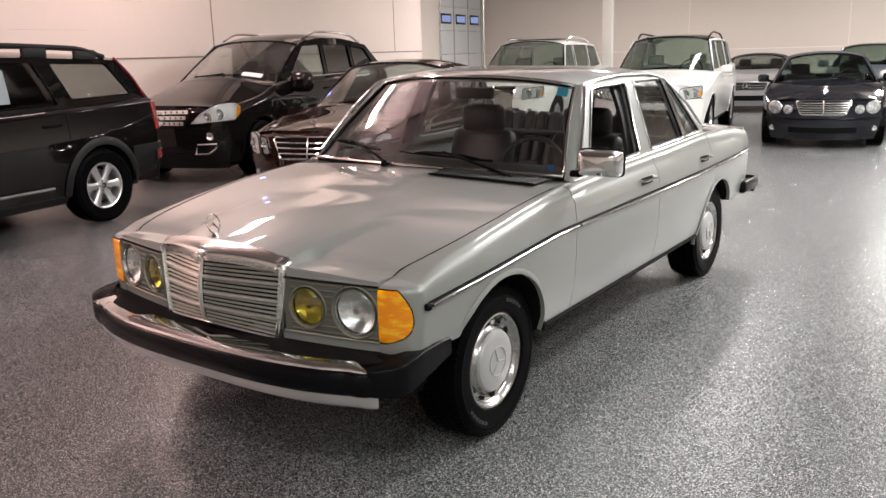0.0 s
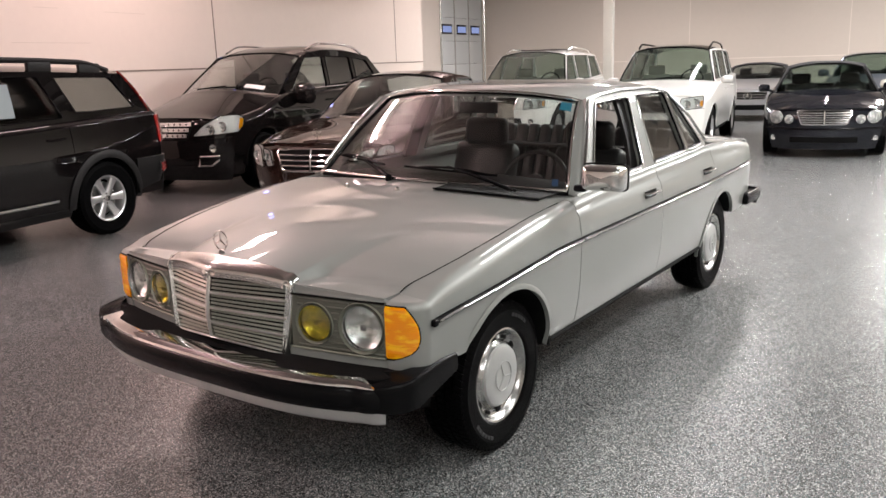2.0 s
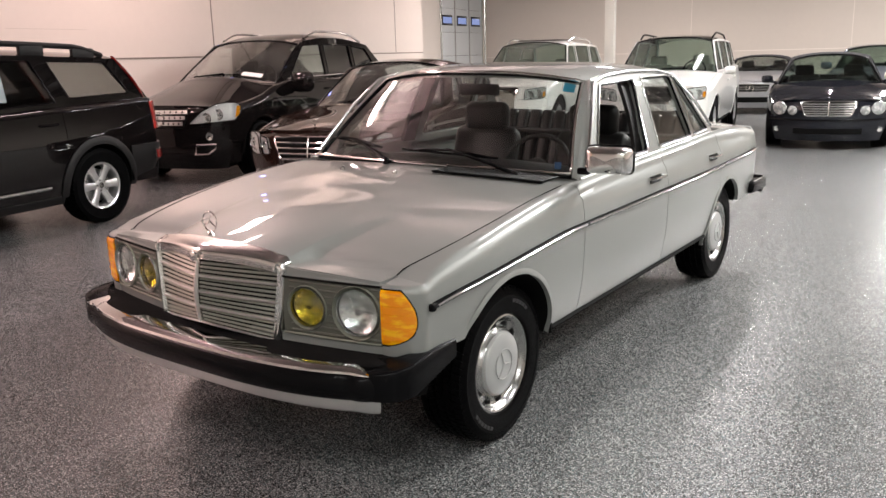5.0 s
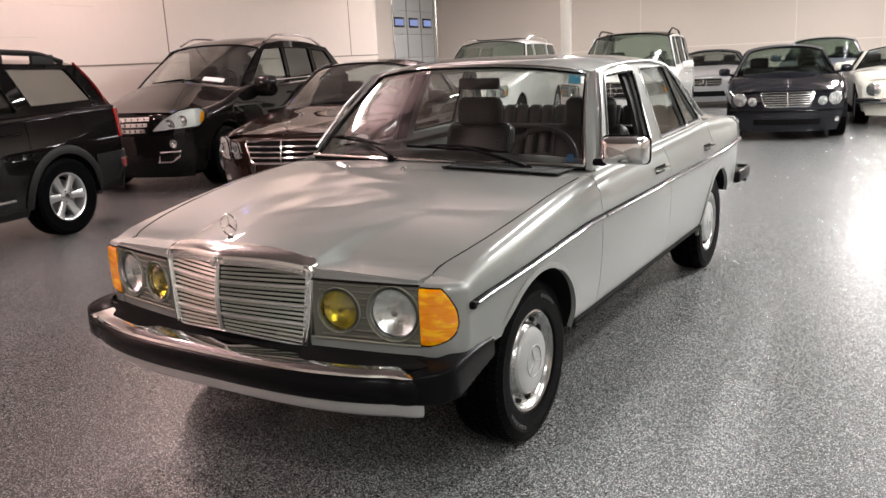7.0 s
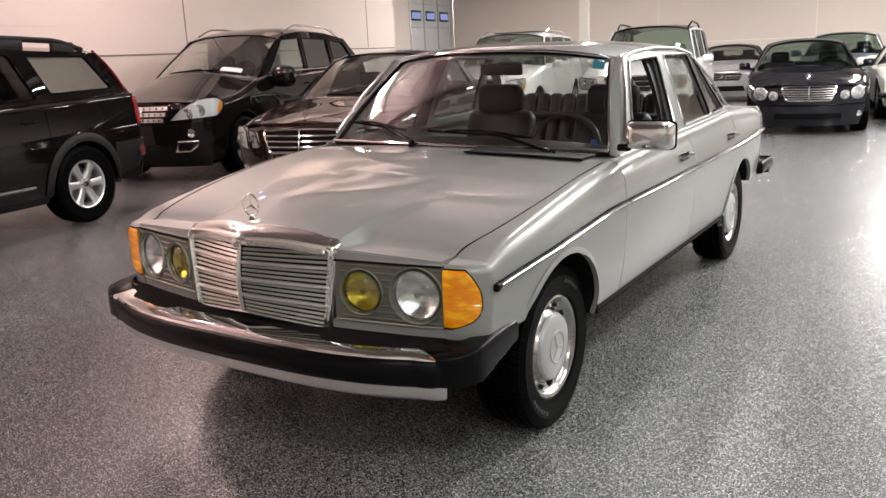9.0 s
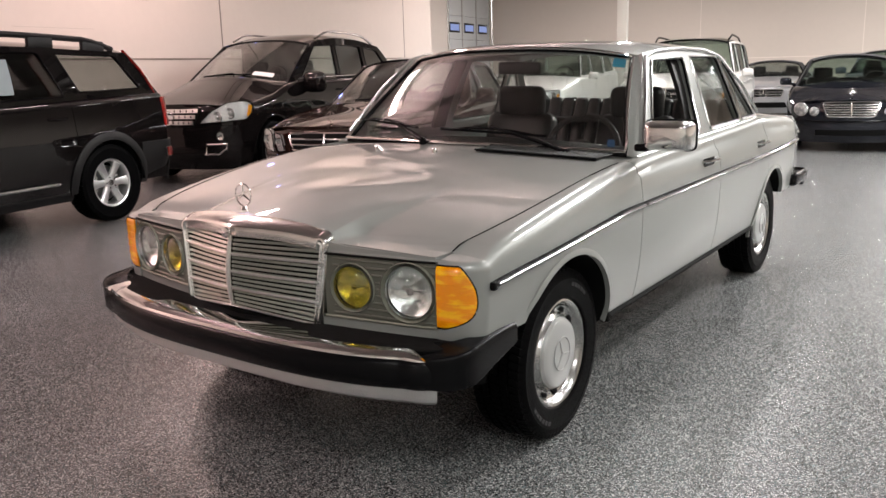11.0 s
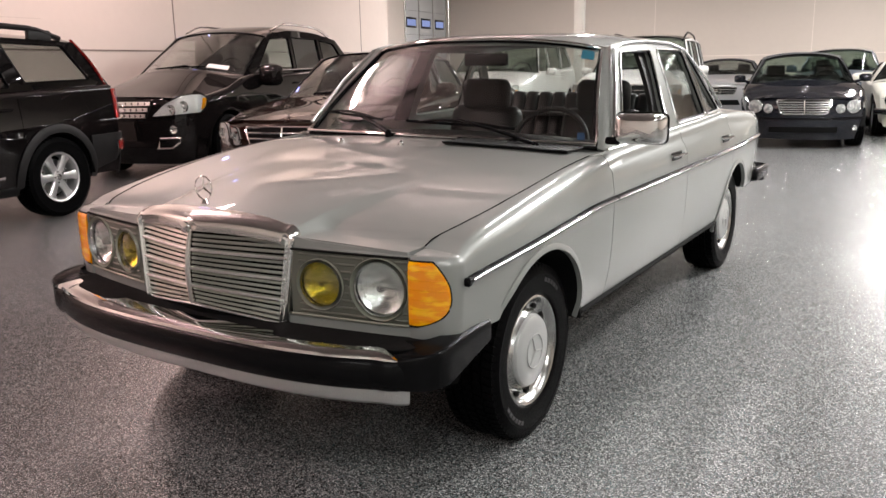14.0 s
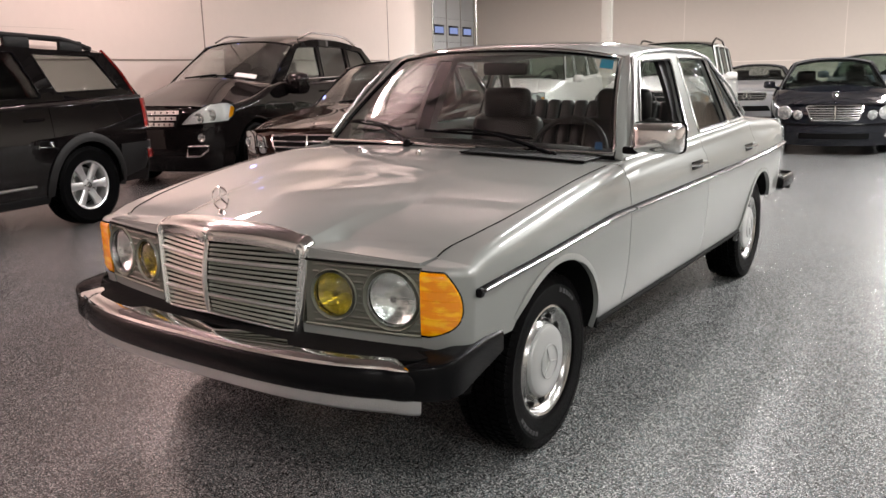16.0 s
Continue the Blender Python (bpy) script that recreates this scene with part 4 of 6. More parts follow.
def louvre_grille(parent, sh, x0, x1, x2, z0, z1, bars, frame="chrome", bar="chrome", centre=True, off=0.014):
    """A framed grille with cross bars: half-width x0 at the bottom, x1 at the top."""
    g = part("grille", quad_on(sh.front_x, [(-x0, z0), (x0, z0), (x1, z1), (-x1, z1)], off, 10, 6), "under", parent)
    ring = rounded([(-x0, z0), (x0, z0), (x1, z1), (-x1, z1)], 0.04)
    part("grille_frame", tube([sh.front_x(x, z, off + 0.012) for x, z in ring], 0.014, 6, closed=True), frame, g)
    for k in range(bars):
        v = (k + 1) / (bars + 1)
        x, z = x0 + (x1 - x0) * v, z0 + (z1 - z0) * v
        part("grille_bar", tube([sh.front_x(a, z, off + 0.012) for a in lin(-x, x, 9)], 0.008, 6, flat=1.2), bar, g)
    if centre:
        part("centre_bar", tube([sh.front_x(0, z, off + 0.02) for z in lin(z0, z1, 5)], 0.009, 6), bar, g)
    return g


def lamp_panel(parent, sh, corners, name="headlight", mat="lamp_bowl", bulbs=(), off=0.012, amber=None, back=False):
    """A shaped lamp laid on the front or the back face, with its bulbs behind a rim."""
    fn = sh.back_x if back else sh.front_x
    edge = rounded(corners, 0.035, 4)
    p = part(name, plate(edge, [], lambda x, z: fn(x, z, off), 0.03, 2), mat, parent)
    if not back:
        cx, cz = sum(q[0] for q in corners) / len(corners), sum(q[1] for q in corners) / len(corners)
        part("cover", plate([(cx + (x - cx) * 1.01, cz + (z - cz) * 1.01) for x, z in edge], [], lambda x, z: fn(x, z, off + 0.022), 0.003, 2), "lamp_cover", p)
        part("lamp_rim", tube([fn(x, z, off + 0.012) for x, z in edge], 0.006, 5, closed=True), "under", p)
    for x, z, r in bulbs:
        c = fn(x, z, off + 0.002)
        part("bulb_ring", lathe([(0.004, r * 1.14), (-0.006, r * 1.10), (-0.006, r * 1.0), (0.004, r * 0.98)], 24, "y", c), "dull_chrome", p)
        part("bulb", lathe([(0.0, r), (-0.012, r * 0.96), (-0.008, r * 0.82), (0.004, r * 0.5), (-0.006, r * 0.3), (-0.01, 0.001)], 24, "y", c), "reflector", p)
    if amber:
        part("indicator", quad_on(fn, amber, off + 0.003, 5, 5, 0.02), "amber", p)
    return p


# ---- the cars round about ----
INSET = [(0.15, 0.09), (0.3, 0.045), (0.5, 0.012), (0.68, 0.0), (0.85, 0.012), (1.0, 0.03), (1.2, 0.05)]


def sedan_spec(w=0.90, fo=0.62, wb=2.85, ro=0.95, hood=(0.74, 0.94), belt=0.94, deck_z=1.0, roof=1.43, sill=0.24, ra=0.36, r=0.33, ws=(0.55, 1.35), rw=(2.35, 3.05), nose_round=0.35):
    y0 = -fo + nose_round * 0.85
    return dict(
        y0=y0, y1=wb + ro - 0.22, sill=sill,
        width=[(y0, w - 0.075), (y0 + 0.25, w - 0.02), (0.3, w), (wb - 0.3, w), (wb + ro - 0.22, w - 0.07)],
        belt=[(y0, hood[0]), (0.2, hood[0] + 0.12), (0.7, belt - 0.02), (1.5, belt), (wb, belt + 0.035), (wb + ro - 0.2, belt + 0.01)],
        top=[(-fo, hood[0] + 0.02), (-fo + 0.25, hood[0] + 0.085), (0.2, hood[1] - 0.01), (ws[0], hood[1] + 0.035), (rw[1], deck_z + 0.01), (wb + ro, deck_z - 0.02)],
        inset=INSET, radius=[(y0, 0.10), (0.5, 0.07), (1.5, 0.045), (wb + ro, 0.08)],
        nose=[(0.15, -fo + 0.10), (0.35, -fo), (0.55, -fo), (0.75, -fo + 0.05), (1.0, -fo + 0.12)], nose_power=2.6,
        tail=[(0.15, wb + ro - 0.06), (0.45, wb + ro), (0.9, wb + ro - 0.04), (1.1, wb + ro - 0.1)],
        arches=[(0.0, r, ra), (wb, r, ra)], doors=[0.52, 1.55, 2.5], deck=rw[1] + 0.02, tail_top=deck_z - 0.03,
        cabin=dict(ws_base=ws[0], ws_base_c=ws[0] + 0.28, ws_top=ws[1], rw_top=rw[0], rw_base=rw[1] + 0.05, rw_base_c=rw[1] - 0.15, zref=roof - 0.05,
                   roof_x=[(ws[1], w - 0.32), (ws[1] + 0.5, w - 0.28), (rw[0], w - 0.31)], roof_z=[(ws[1], roof - 0.03), (ws[1] + 0.5, roof), (rw[0], roof - 0.04)], crown=0.07,
                   windows=[[(ws[0] + 0.62, belt + 0.03), (1.58, belt + 0.035), (1.62, roof - 0.11), (ws[1] + 0.22, roof - 0.115)],
                            [(1.66, belt + 0.035), (rw[1] - 0.55, belt + 0.06), (rw[0] - 0.02, roof - 0.125), (1.70, roof - 0.11)]], trim="rubber"))


def suv_spec(w=0.95, fo=0.85, wb=2.91, ro=0.98, hood=(0.98, 1.13), belt=1.12, roof=1.78, sill=0.36, ra=0.42, r=0.37, ws=(0.50, 1.22), rear_top=3.35, rear_base=3.72, nose_round=0.3):
    y0 = -fo + nose_round * 0.85
    yb = wb + ro
    return dict(
        y0=y0, y1=yb - 0.18, sill=sill,
        width=[(y0, w - 0.07), (y0 + 0.3, w - 0.015), (0.3, w), (wb - 0.3, w), (yb - 0.18, w - 0.05)],
        belt=[(y0, hood[0] - 0.05), (0.1, hood[0] + 0.06), (0.7, belt - 0.01), (1.5, belt), (wb, belt + 0.04), (yb - 0.2, belt + 0.06)],
        top=[(-fo, hood[0] - 0.02), (-fo + 0.2, hood[0] + 0.035), (0.2, hood[1] - 0.02), (ws[0], hood[1] + 0.02), (yb, belt + 0.06)],
        inset=[(0.2, 0.08), (0.4, 0.03), (0.6, 0.005), (0.8, 0.0), (1.0, 0.02), (1.2, 0.05)], radius=[(y0, 0.10), (0.5, 0.06), (yb, 0.05)],
        nose=[(0.2, -fo + 0.10), (0.45, -fo), (0.65, -fo), (0.9, -fo + 0.03), (1.1, -fo + 0.10)], nose_power=3.0,
        tail=[(0.2, yb - 0.05), (0.5, yb), (1.2, yb - 0.06)], tail_power=5,
        arches=[(0.0, r, ra), (wb, r, ra)], doors=[0.52, 1.55, 2.45], tail_top=belt + 0.05, bumper_z=0.72,
        cabin=dict(ws_base=ws[0], ws_base_c=ws[0] + 0.25, ws_top=ws[1], rw_top=rear_top, rw_base=rear_base + 0.06, rw_base_c=rear_base, zref=roof - 0.05,
                   roof_x=[(ws[1], w - 0.24), (ws[1] + 0.5, w - 0.20), (rear_top, w - 0.22)], roof_z=[(ws[1], roof - 0.03), (ws[1] + 0.6, roof), (rear_top, roof - 0.05)], crown=0.07, roof_power=3.5,
                   windows=[[(ws[0] + 0.33, belt + 0.03), (1.56, belt + 0.035), (1.60, roof - 0.12), (ws[1] + 0.08, roof - 0.125)],
                            [(1.64, belt + 0.035), (2.5, belt + 0.05), (2.62, roof - 0.125), (1.68, roof - 0.12)],
                            [(2.60, belt + 0.06), (rear_base - 0.22, belt + 0.09), (rear_top - 0.08, roof - 0.15), (2.72, roof - 0.135)]], trim="rubber"))


def roof_rails(root, d, mat, h=0.06):
    g = d["cabin"]
    xr, zr = curve(g["roof_x"]), curve(g["roof_z"])
    for s in (1, -1):
        a, b = g["ws_top"] + 0.25, g["rw_top"] - 0.1
        pts = [(s * (xr(y) - 0.05), y, zr(y) - g["crown"] * 0.55 + h * min(1, 6 * min((y - a) / (b - a), (b - y) / (b - a)) + 0.02)) for y in lin(a, b, 16)]
        rail = part("roof_rail", tube(pts, 0.026 if mat == "cladding" else 0.017, 8), mat, root)
        if mat == "cladding":
            for k in (2, 8, 13):
                x, y, z = pts[k]
                part("rail_foot", box(x - 0.022, x + 0.022, y - 0.13, y + 0.13, z - 0.10, z + 0.004, 0.015), mat, rail)


def dark_suv():
    d = suv_spec(hood=(0.99, 1.28), belt=1.20, roof=1.87, ws=(0.32, 1.32), sill=0.25, ro=1.34, rear_top=3.48, rear_base=4.2)
    d["mirror_w"], d["mirror_tall"], d["mirror_z"] = 0.31, 0.86, -0.03
    d["mirrors"] = (1,)
    d["doors"] = [0.58, 1.99, 2.9]
    d["belt"] = [(d["y0"], 0.94), (0.1, 1.06), (0.55, 1.19), (0.8, 1.225), (1.5, 1.21), (2.91, 1.24), (4.05, 1.26)]
    d["cabin"]["roof_z"] = [(1.32, 1.775), (1.6, 1.83), (2.0, 1.87), (2.6, 1.86), (3.48, 1.765)]
    d["cabin"]["zref"] = 1.78
    d["cabin"]["panes"] = ["dark_glass", "smoke_glass", "smoke_glass"]
    d["cabin"]["windows"] = [[(0.92, 1.245), (1.94, 1.245), (1.90, 1.70), (1.43, 1.685)], [(2.03, 1.25), (2.86, 1.265), (2.80, 1.69), (1.99, 1.705)], [(2.96, 1.27), (3.80, 1.31), (3.38, 1.64), (2.89, 1.68)]]
    root, sh, face, bump, ws = modern_car("suv", d, "deep_black", pose(-6.62, 4.74, 0, 0, 0, 13.5), "glossy black sport utility car with chrome roof rails", "suv", glass_mat="dark_glass", wheel_r=0.37, spokes=5)
    roof_rails(root, d, "chrome")
    g = part("grille", quad_on(sh.front_x, [(-0.34, 0.70), (0.34, 0.70), (0.44, 0.93), (-0.44, 0.93)], 0.012, 10, 6), "under", root)
    for k, z in enumerate((0.74, 0.81, 0.88)):
        x = 0.34 + 0.03 * k
        bm = grid(lambda u, v: tuple(sh.front_x(u * x, z + v * 0.045, 0.03)), lin(-1, 1, 17), [0, 0.5, 1], 0.012, (0, 1, 0.8))
        bar = part("grille_bar", bm, "bar_chrome", g)
        for a in lin(-0.86, 0.86, 9):
            if abs(a) > 0.15:
                c = sh.front_x(a * x, z + 0.022, 0.032)
                part("slot", lathe([(0.0, 0.012), (-0.004, 0.011), (-0.004, 0.001)], 12, "y", c), "under", bar)
    star(g, tuple(sh.front_x(0, 0.82, 0.05)), 0.085, upright=False, name="badge")
    for s in (1, -1):
        q = [(s * x, z) for x, z in ((0.42, 0.75), (0.68, 0.765), (0.92, 0.79), (1.02, 0.88), (1.02, 0.965), (0.92, 1.005), (0.74, 0.99), (0.56, 0.89))]
        lamp_panel(root, sh, q, bulbs=[(s * 0.63, 0.82, 0.06), (s * 0.76, 0.86, 0.06)], amber=[(s * 0.93, 0.82), (s * 0.99, 0.84), (s * 1.03, 0.95), (s * 0.97, 0.96)])
        c = sh.front_x(s * 0.66, 0.60, 0.02)
        part("fog_lamp", lathe([(0, 0.05), (-0.015, 0.048), (-0.01, 0.038), (0.01, 0.001)], 24, "y", c), "reflector", bump)
        part("bumper_trim", tube([sh.front_x(s * x, z, 0.02) for x, z in ((0.45, 0.38), (0.62, 0.38), (0.70, 0.44), (0.72, 0.50), (0.50, 0.50), (0.47, 0.38))], 0.012, 6), "chrome", bump)
    part("belt_trim", tube([(sh.side_x(y, 1.228 + 0.012 * y) + 0.010, y, 1.228 + 0.012 * y) for y in lin(0.86, 3.75, 22)], 0.011, 6), "chrome", root)
    part("skid_plate", grid(lambda u, v: tuple(sh.front_x(u * 0.45, 0.34 + 0.05 * v, 0.03)), lin(-1, 1, 9), [0, 0.5, 1], 0.015, (0, 1, 0.5)), "deep_black", bump)
    part("price_card", quad_on(lambda x, z, o: Vector(ws(x, z)) + Vector((0, -0.006, 0.005)), [(0.45, 0.07), (0.77, 0.07), (0.77, 0.16), (0.45, 0.16)], 0, 3, 3, 0.003), "paper", root)
    return root


def dark_estate():
    d = suv_spec(w=0.93, fo=0.92, wb=2.815, ro=0.97, hood=(0.90, 1.04), belt=1.10, roof=1.67, sill=0.33, ra=0.40, r=0.36, ws=(0.45, 1.2), rear_top=3.30, rear_base=3.66)
    d["bumper_mat"] = d["sill_mat"] = "cladding"
    d["lip"] = (0.075, 0.022)
    d["bumper_z"] = 0.66
    d["cabin"]["panes"] = ["smoke_glass", "smoke_glass", "mid_glass"]
    d["cabin"]["windows"][1:] = [[(1.64, 1.145), (2.46, 1.165), (2.28, 1.55), (1.68, 1.55)], [(2.62, 1.20), (3.40, 1.215), (3.14, 1.52), (2.46, 1.54)]]
    root, sh, face, bump, ws = modern_car("estate_car", d, "black", pose(-5.25, -0.90, 0, 0, 0, 10), "black estate car with grey plastic wheel-arch cladding", "car", glass_mat="mid_glass", wheel_r=0.36, spokes=6, lip="cladding")
    roof_rails(root, d, "cladding", 0.07)
    for s in (1, -1):
        part("sill_cladding", grid(lambda y, t: (s * (sh.W(y) - sh.inset(0.4) + 0.008 - 0.03 * t * t), y, 0.56 - 0.25 * t), lin(0.47, 2.36, 12), [0, 0.2, 0.5, 0.8, 1], 0.02, (0, 1.4, 0.5)), "cladding", root)
        part("sill_trim", tube([(s * (sh.W(y) - 0.0), y, 0.425) for y in lin(0.6, 2.2, 8)], 0.014, 6), "dull_chrome", root)
        y1 = sh.y1
        lamp = part("tail_lamp", grid(lambda t, v: (s * (sh.W(y1) - sh.inset(0.84 + 0.28 * v) + 0.010 - 0.10 * t * t), y1 - 0.02 + 0.15 * t, 0.84 + 0.28 * v), lin(0, 1, 7), lin(0, 1, 7), 0.03, (0, 1.4, 0.8)), "red", root)
        part("upper_lens", grid(lambda t, v: (s * (sh.side_x(3.60 - 0.34 * v - 0.03 * math.sin(math.pi * v), 1.12 + 0.46 * v) + 0.008 - 0.05 * t * t), 3.61 - 0.34 * v + 0.03 * math.sin(math.pi * v) + 0.05 * t, 1.12 + 0.46 * v), lin(0, 1, 5), lin(0, 1, 8), 0.02, (0, 1.4, 0.8)), "red", lamp)
        ya = d["arches"][1][0] + d["arches"][1][2] + 0.01
        wrap = part("bumper_corner", grid(lambda t, v: (s * (sh.W(ya) + 0.012 - 0.16 * max(0, t - 0.55) ** 2 / 0.2 - 0.05 * (1 - v) ** 2), ya + (y1 + 0.16 - ya) * t, 0.36 + 0.12 * t * (1 - v) + 0.34 * v), lin(0, 1, 12), lin(0, 1, 7), 0.03, (0, 2.5, 0.5)), "cladding", root)
        part("reflector_frame", grid(lambda t, v: (s * (sh.W(ya) + 0.019 - 0.16 * max(0, 0.57 + 0.30 * t - 0.55) ** 2 / 0.2), ya + (y1 + 0.16 - ya) * (0.57 + 0.30 * t), 0.530 + 0.105 * v), lin(0, 1, 6), lin(0, 1, 3), 0.012, (0, 2.5, 0.5)), "dull_chrome", wrap)
        part("reflector", grid(lambda t, v: (s * (sh.W(ya) + 0.024 - 0.16 * max(0, 0.62 + 0.24 * t - 0.55) ** 2 / 0.2), ya + (y1 + 0.16 - ya) * (0.62 + 0.24 * t), 0.545 + 0.075 * v), lin(0, 1, 5), lin(0, 1, 3), 0.01, (0, 2.5, 0.5)), "red", wrap)
    part("window_sticker", grid(lambda y, z: (sh.side_x(y, z) - 0.011, y, z), lin(1.76, 1.97, 3), lin(1.20, 1.49, 3), 0.003), "sticker", root)
    return root


def brown_sedan():
    d = sedan_spec(w=0.925, fo=0.85, wb=2.87, ro=1.1, hood=(0.765, 0.955), belt=0.95, roof=1.465, sill=0.22, r=0.335, ra=0.37)
    d["cabin"]["trim"] = "dull_chrome"
    d["mirrors"] = (1,)
    root, sh, face, bump, ws = modern_car("saloon_car", d, "brown", pose(-3.63, 4.22, 0, 0, 0, 14.5), "dark brown saloon car with a chrome louvred grille", "car", wheel_r=0.335)
    louvre_grille(root, sh, 0.33, 0.42, 0, 0.52, 0.735, 3)
    star(root, (0, -0.70, 0.895), 0.042)
    for s in (1, -1):
        lamp_panel(root, sh, [(s * 0.63, 0.54), (s * 0.80, 0.57), (s * 0.82, 0.76), (s * 0.75, 0.775), (s * 0.68, 0.74)], bulbs=[(s * 0.75, 0.66, 0.05)])
        lamp_panel(root, sh, [(s * 0.47, 0.56), (s * 0.58, 0.55), (s * 0.65, 0.74), (s * 0.53, 0.72)], bulbs=[(s * 0.56, 0.645, 0.04)])
        part("drl", lathe([(0, 0.03), (-0.01, 0.028), (-0.006, 0.001)], 16, "y", sh.front_x(s * 0.72, 0.36, 0.02)), "reflector", bump)
    return root


def white_suv(where, label, roof_mat=None):
    d = suv_spec(w=0.93, fo=0.80, wb=2.80, ro=0.95, hood=(0.95, 1.12), belt=1.10, roof=1.72, sill=0.34, r=0.36, ra=0.41)
    d["seat_mat"] = "pale_leather"
    d["mirror_w"], d["mirror_z"] = 0.18, 0.02
    d["cabin"]["roof_x"] = [(x, y - 0.05) for x, y in d["cabin"]["roof_x"]]
    root, sh, face, bump, ws = modern_car("suv", d, "white", where, label, "suv", glass_mat="bright_glass", wheel_r=0.36, roof_mat=roof_mat, spokes=5)
    if not roof_mat:
        part("sunroof", box(-0.42, 0.42, 1.55, 2.5, 1.712, 1.732, 0.008), "smoke_glass_solid", root, "dark glass sunroof")
    roof_rails(root, d, "rubber" if roof_mat else "dull_chrome", 0.07)
    louvre_grille(root, sh, 0.33, 0.40, 0, 0.68, 0.92, 2)
    star(root, tuple(sh.front_x(0, 0.80, 0.05)), 0.09, upright=False, name="badge")
    for s in (1, -1):
        lamp_panel(root, sh, [(s * 0.50, 0.70), (s * 0.83, 0.74), (s * 0.84, 0.92), (s * 0.52, 0.88)], bulbs=[(s * 0.60, 0.79, 0.06), (s * 0.73, 0.81, 0.06)], amber=[(s * 0.79, 0.755), (s * 0.83, 0.76), (s * 0.835, 0.84), (s * 0.795, 0.84)])
        part("fog_lamp", lathe([(0, 0.05), (-0.015, 0.048), (-0.01, 0.038), (0.01, 0.001)], 24, "y", sh.front_x(s * 0.62, 0.50, 0.02)), "reflector", bump)
    part("air_intake", quad_on(sh.front_x, [(-0.5, 0.40), (0.5, 0.40), (0.45, 0.56), (-0.45, 0.56)], 0.016, 9, 4), "under", bump)
    return root


def silver_roadster():
    d = sedan_spec(w=0.89, fo=0.80, wb=2.43, ro=0.85, hood=(0.70, 0.88), belt=0.88, roof=1.29, sill=0.2, ws=(0.75, 1.45), rw=(2.0, 2.5), r=0.32)
    d["doors"] = [0.7, 1.95]
    root, sh, face, bump, ws = modern_car("roadster", d, "silver_b", pose(-2.87, 17.72, 0, 0, 0, 9), "silver roadster with a star badge in its grille", "car", roof_mat="fabric", frame_mat="fabric")
    louvre_grille(root, sh, 0.36, 0.42, 0, 0.50, 0.66, 2, centre=False)
    star(root, tuple(sh.front_x(0, 0.58, 0.05)), 0.085, upright=False, name="badge")
    part("air_intake", quad_on(sh.front_x, [(-0.5, 0.26), (0.5, 0.26), (0.45, 0.38), (-0.45, 0.38)], 0.016, 9, 4), "under", bump)
    for s in (1, -1):
        lamp_panel(root, sh, [(s * 0.55, 0.50), (s * 0.80, 0.54), (s * 0.80, 0.70), (s * 0.60, 0.66)], bulbs=[(s * 0.68, 0.60, 0.06)])
    return root


def navy_convertible():
    d = sedan_spec(w=0.861, fo=0.80, wb=2.69, ro=0.95, hood=(0.70, 0.92), belt=0.90, deck_z=0.96, roof=1.37, sill=0.2, ws=(0.55, 1.25), rw=(2.1, 2.75), r=0.315, nose_round=0.42)
    d["doors"] = [0.6, 1.95]
    d["mirror_w"] = 0.17
    root, sh, face, bump, ws = modern_car("convertible", d, "navy", pose(-0.04, 11.04, 0, 0, 0, 10.9), "midnight blue convertible with a black fabric top and round lamps", "car", roof_mat="fabric", frame_mat="fabric", glass_mat="bright_glass")
    louvre_grille(root, sh, 0.30, 0.37, 0, 0.505, 0.70, 5)
    star(root, (0, -0.62, 0.85), 0.045)
    for s in (1, -1):
        for x, z, r in ((0.650, 0.60, 0.090), (0.475, 0.575, 0.064)):
            lamp = part("headlight", disc_on(sh.front_x, s * x, z, r, [(1.0, 0.0), (0.98, 0.020), (0.8, 0.030), (0.5, 0.038), (0.2, 0.041), (0.01, 0.042)]), "clear", root)
            part("lamp_rim", disc_on(sh.front_x, s * x, z, r, [(1.10, 0.0), (1.08, 0.018), (1.02, 0.024), (0.96, 0.018)]), "dull_chrome", lamp)
        part("fog_lamp", lathe([(0, 0.04), (-0.012, 0.038), (-0.008, 0.001)], 20, "y", sh.front_x(s * 0.68, 0.30, 0.02)), "reflector", bump)
    part("air_intake", quad_on(sh.front_x, [(-0.45, 0.24), (0.45, 0.24), (0.45, 0.32), (-0.45, 0.32)], 0.016, 9, 3), "under", bump)
    part("bumper_strip", tube([sh.front_x(x, 0.44, 0.02) for x in lin(-0.78, 0.78, 15)], 0.014, 6), "rubber", bump)
    return root


def grey_sedan():
    d = sedan_spec(w=0.92, fo=0.80, wb=2.95, ro=1.1, hood=(0.74, 0.97), belt=0.97, roof=1.47)
    root, sh, face, bump, ws = modern_car("saloon_car", d, "greyblue", pose(-0.3, 17.2, 0, 0, 0, 6), "grey-blue saloon car parked behind the others", "car", glass_mat="pale_glass")
    louvre_grille(root, sh, 0.33, 0.40, 0, 0.52, 0.74, 4)
    for s in (1, -1):
        lamp_panel(root, sh, [(s * 0.50, 0.54), (s * 0.80, 0.58), (s * 0.80, 0.74), (s * 0.55, 0.72)], bulbs=[(s * 0.62, 0.64, 0.06)])
    return root


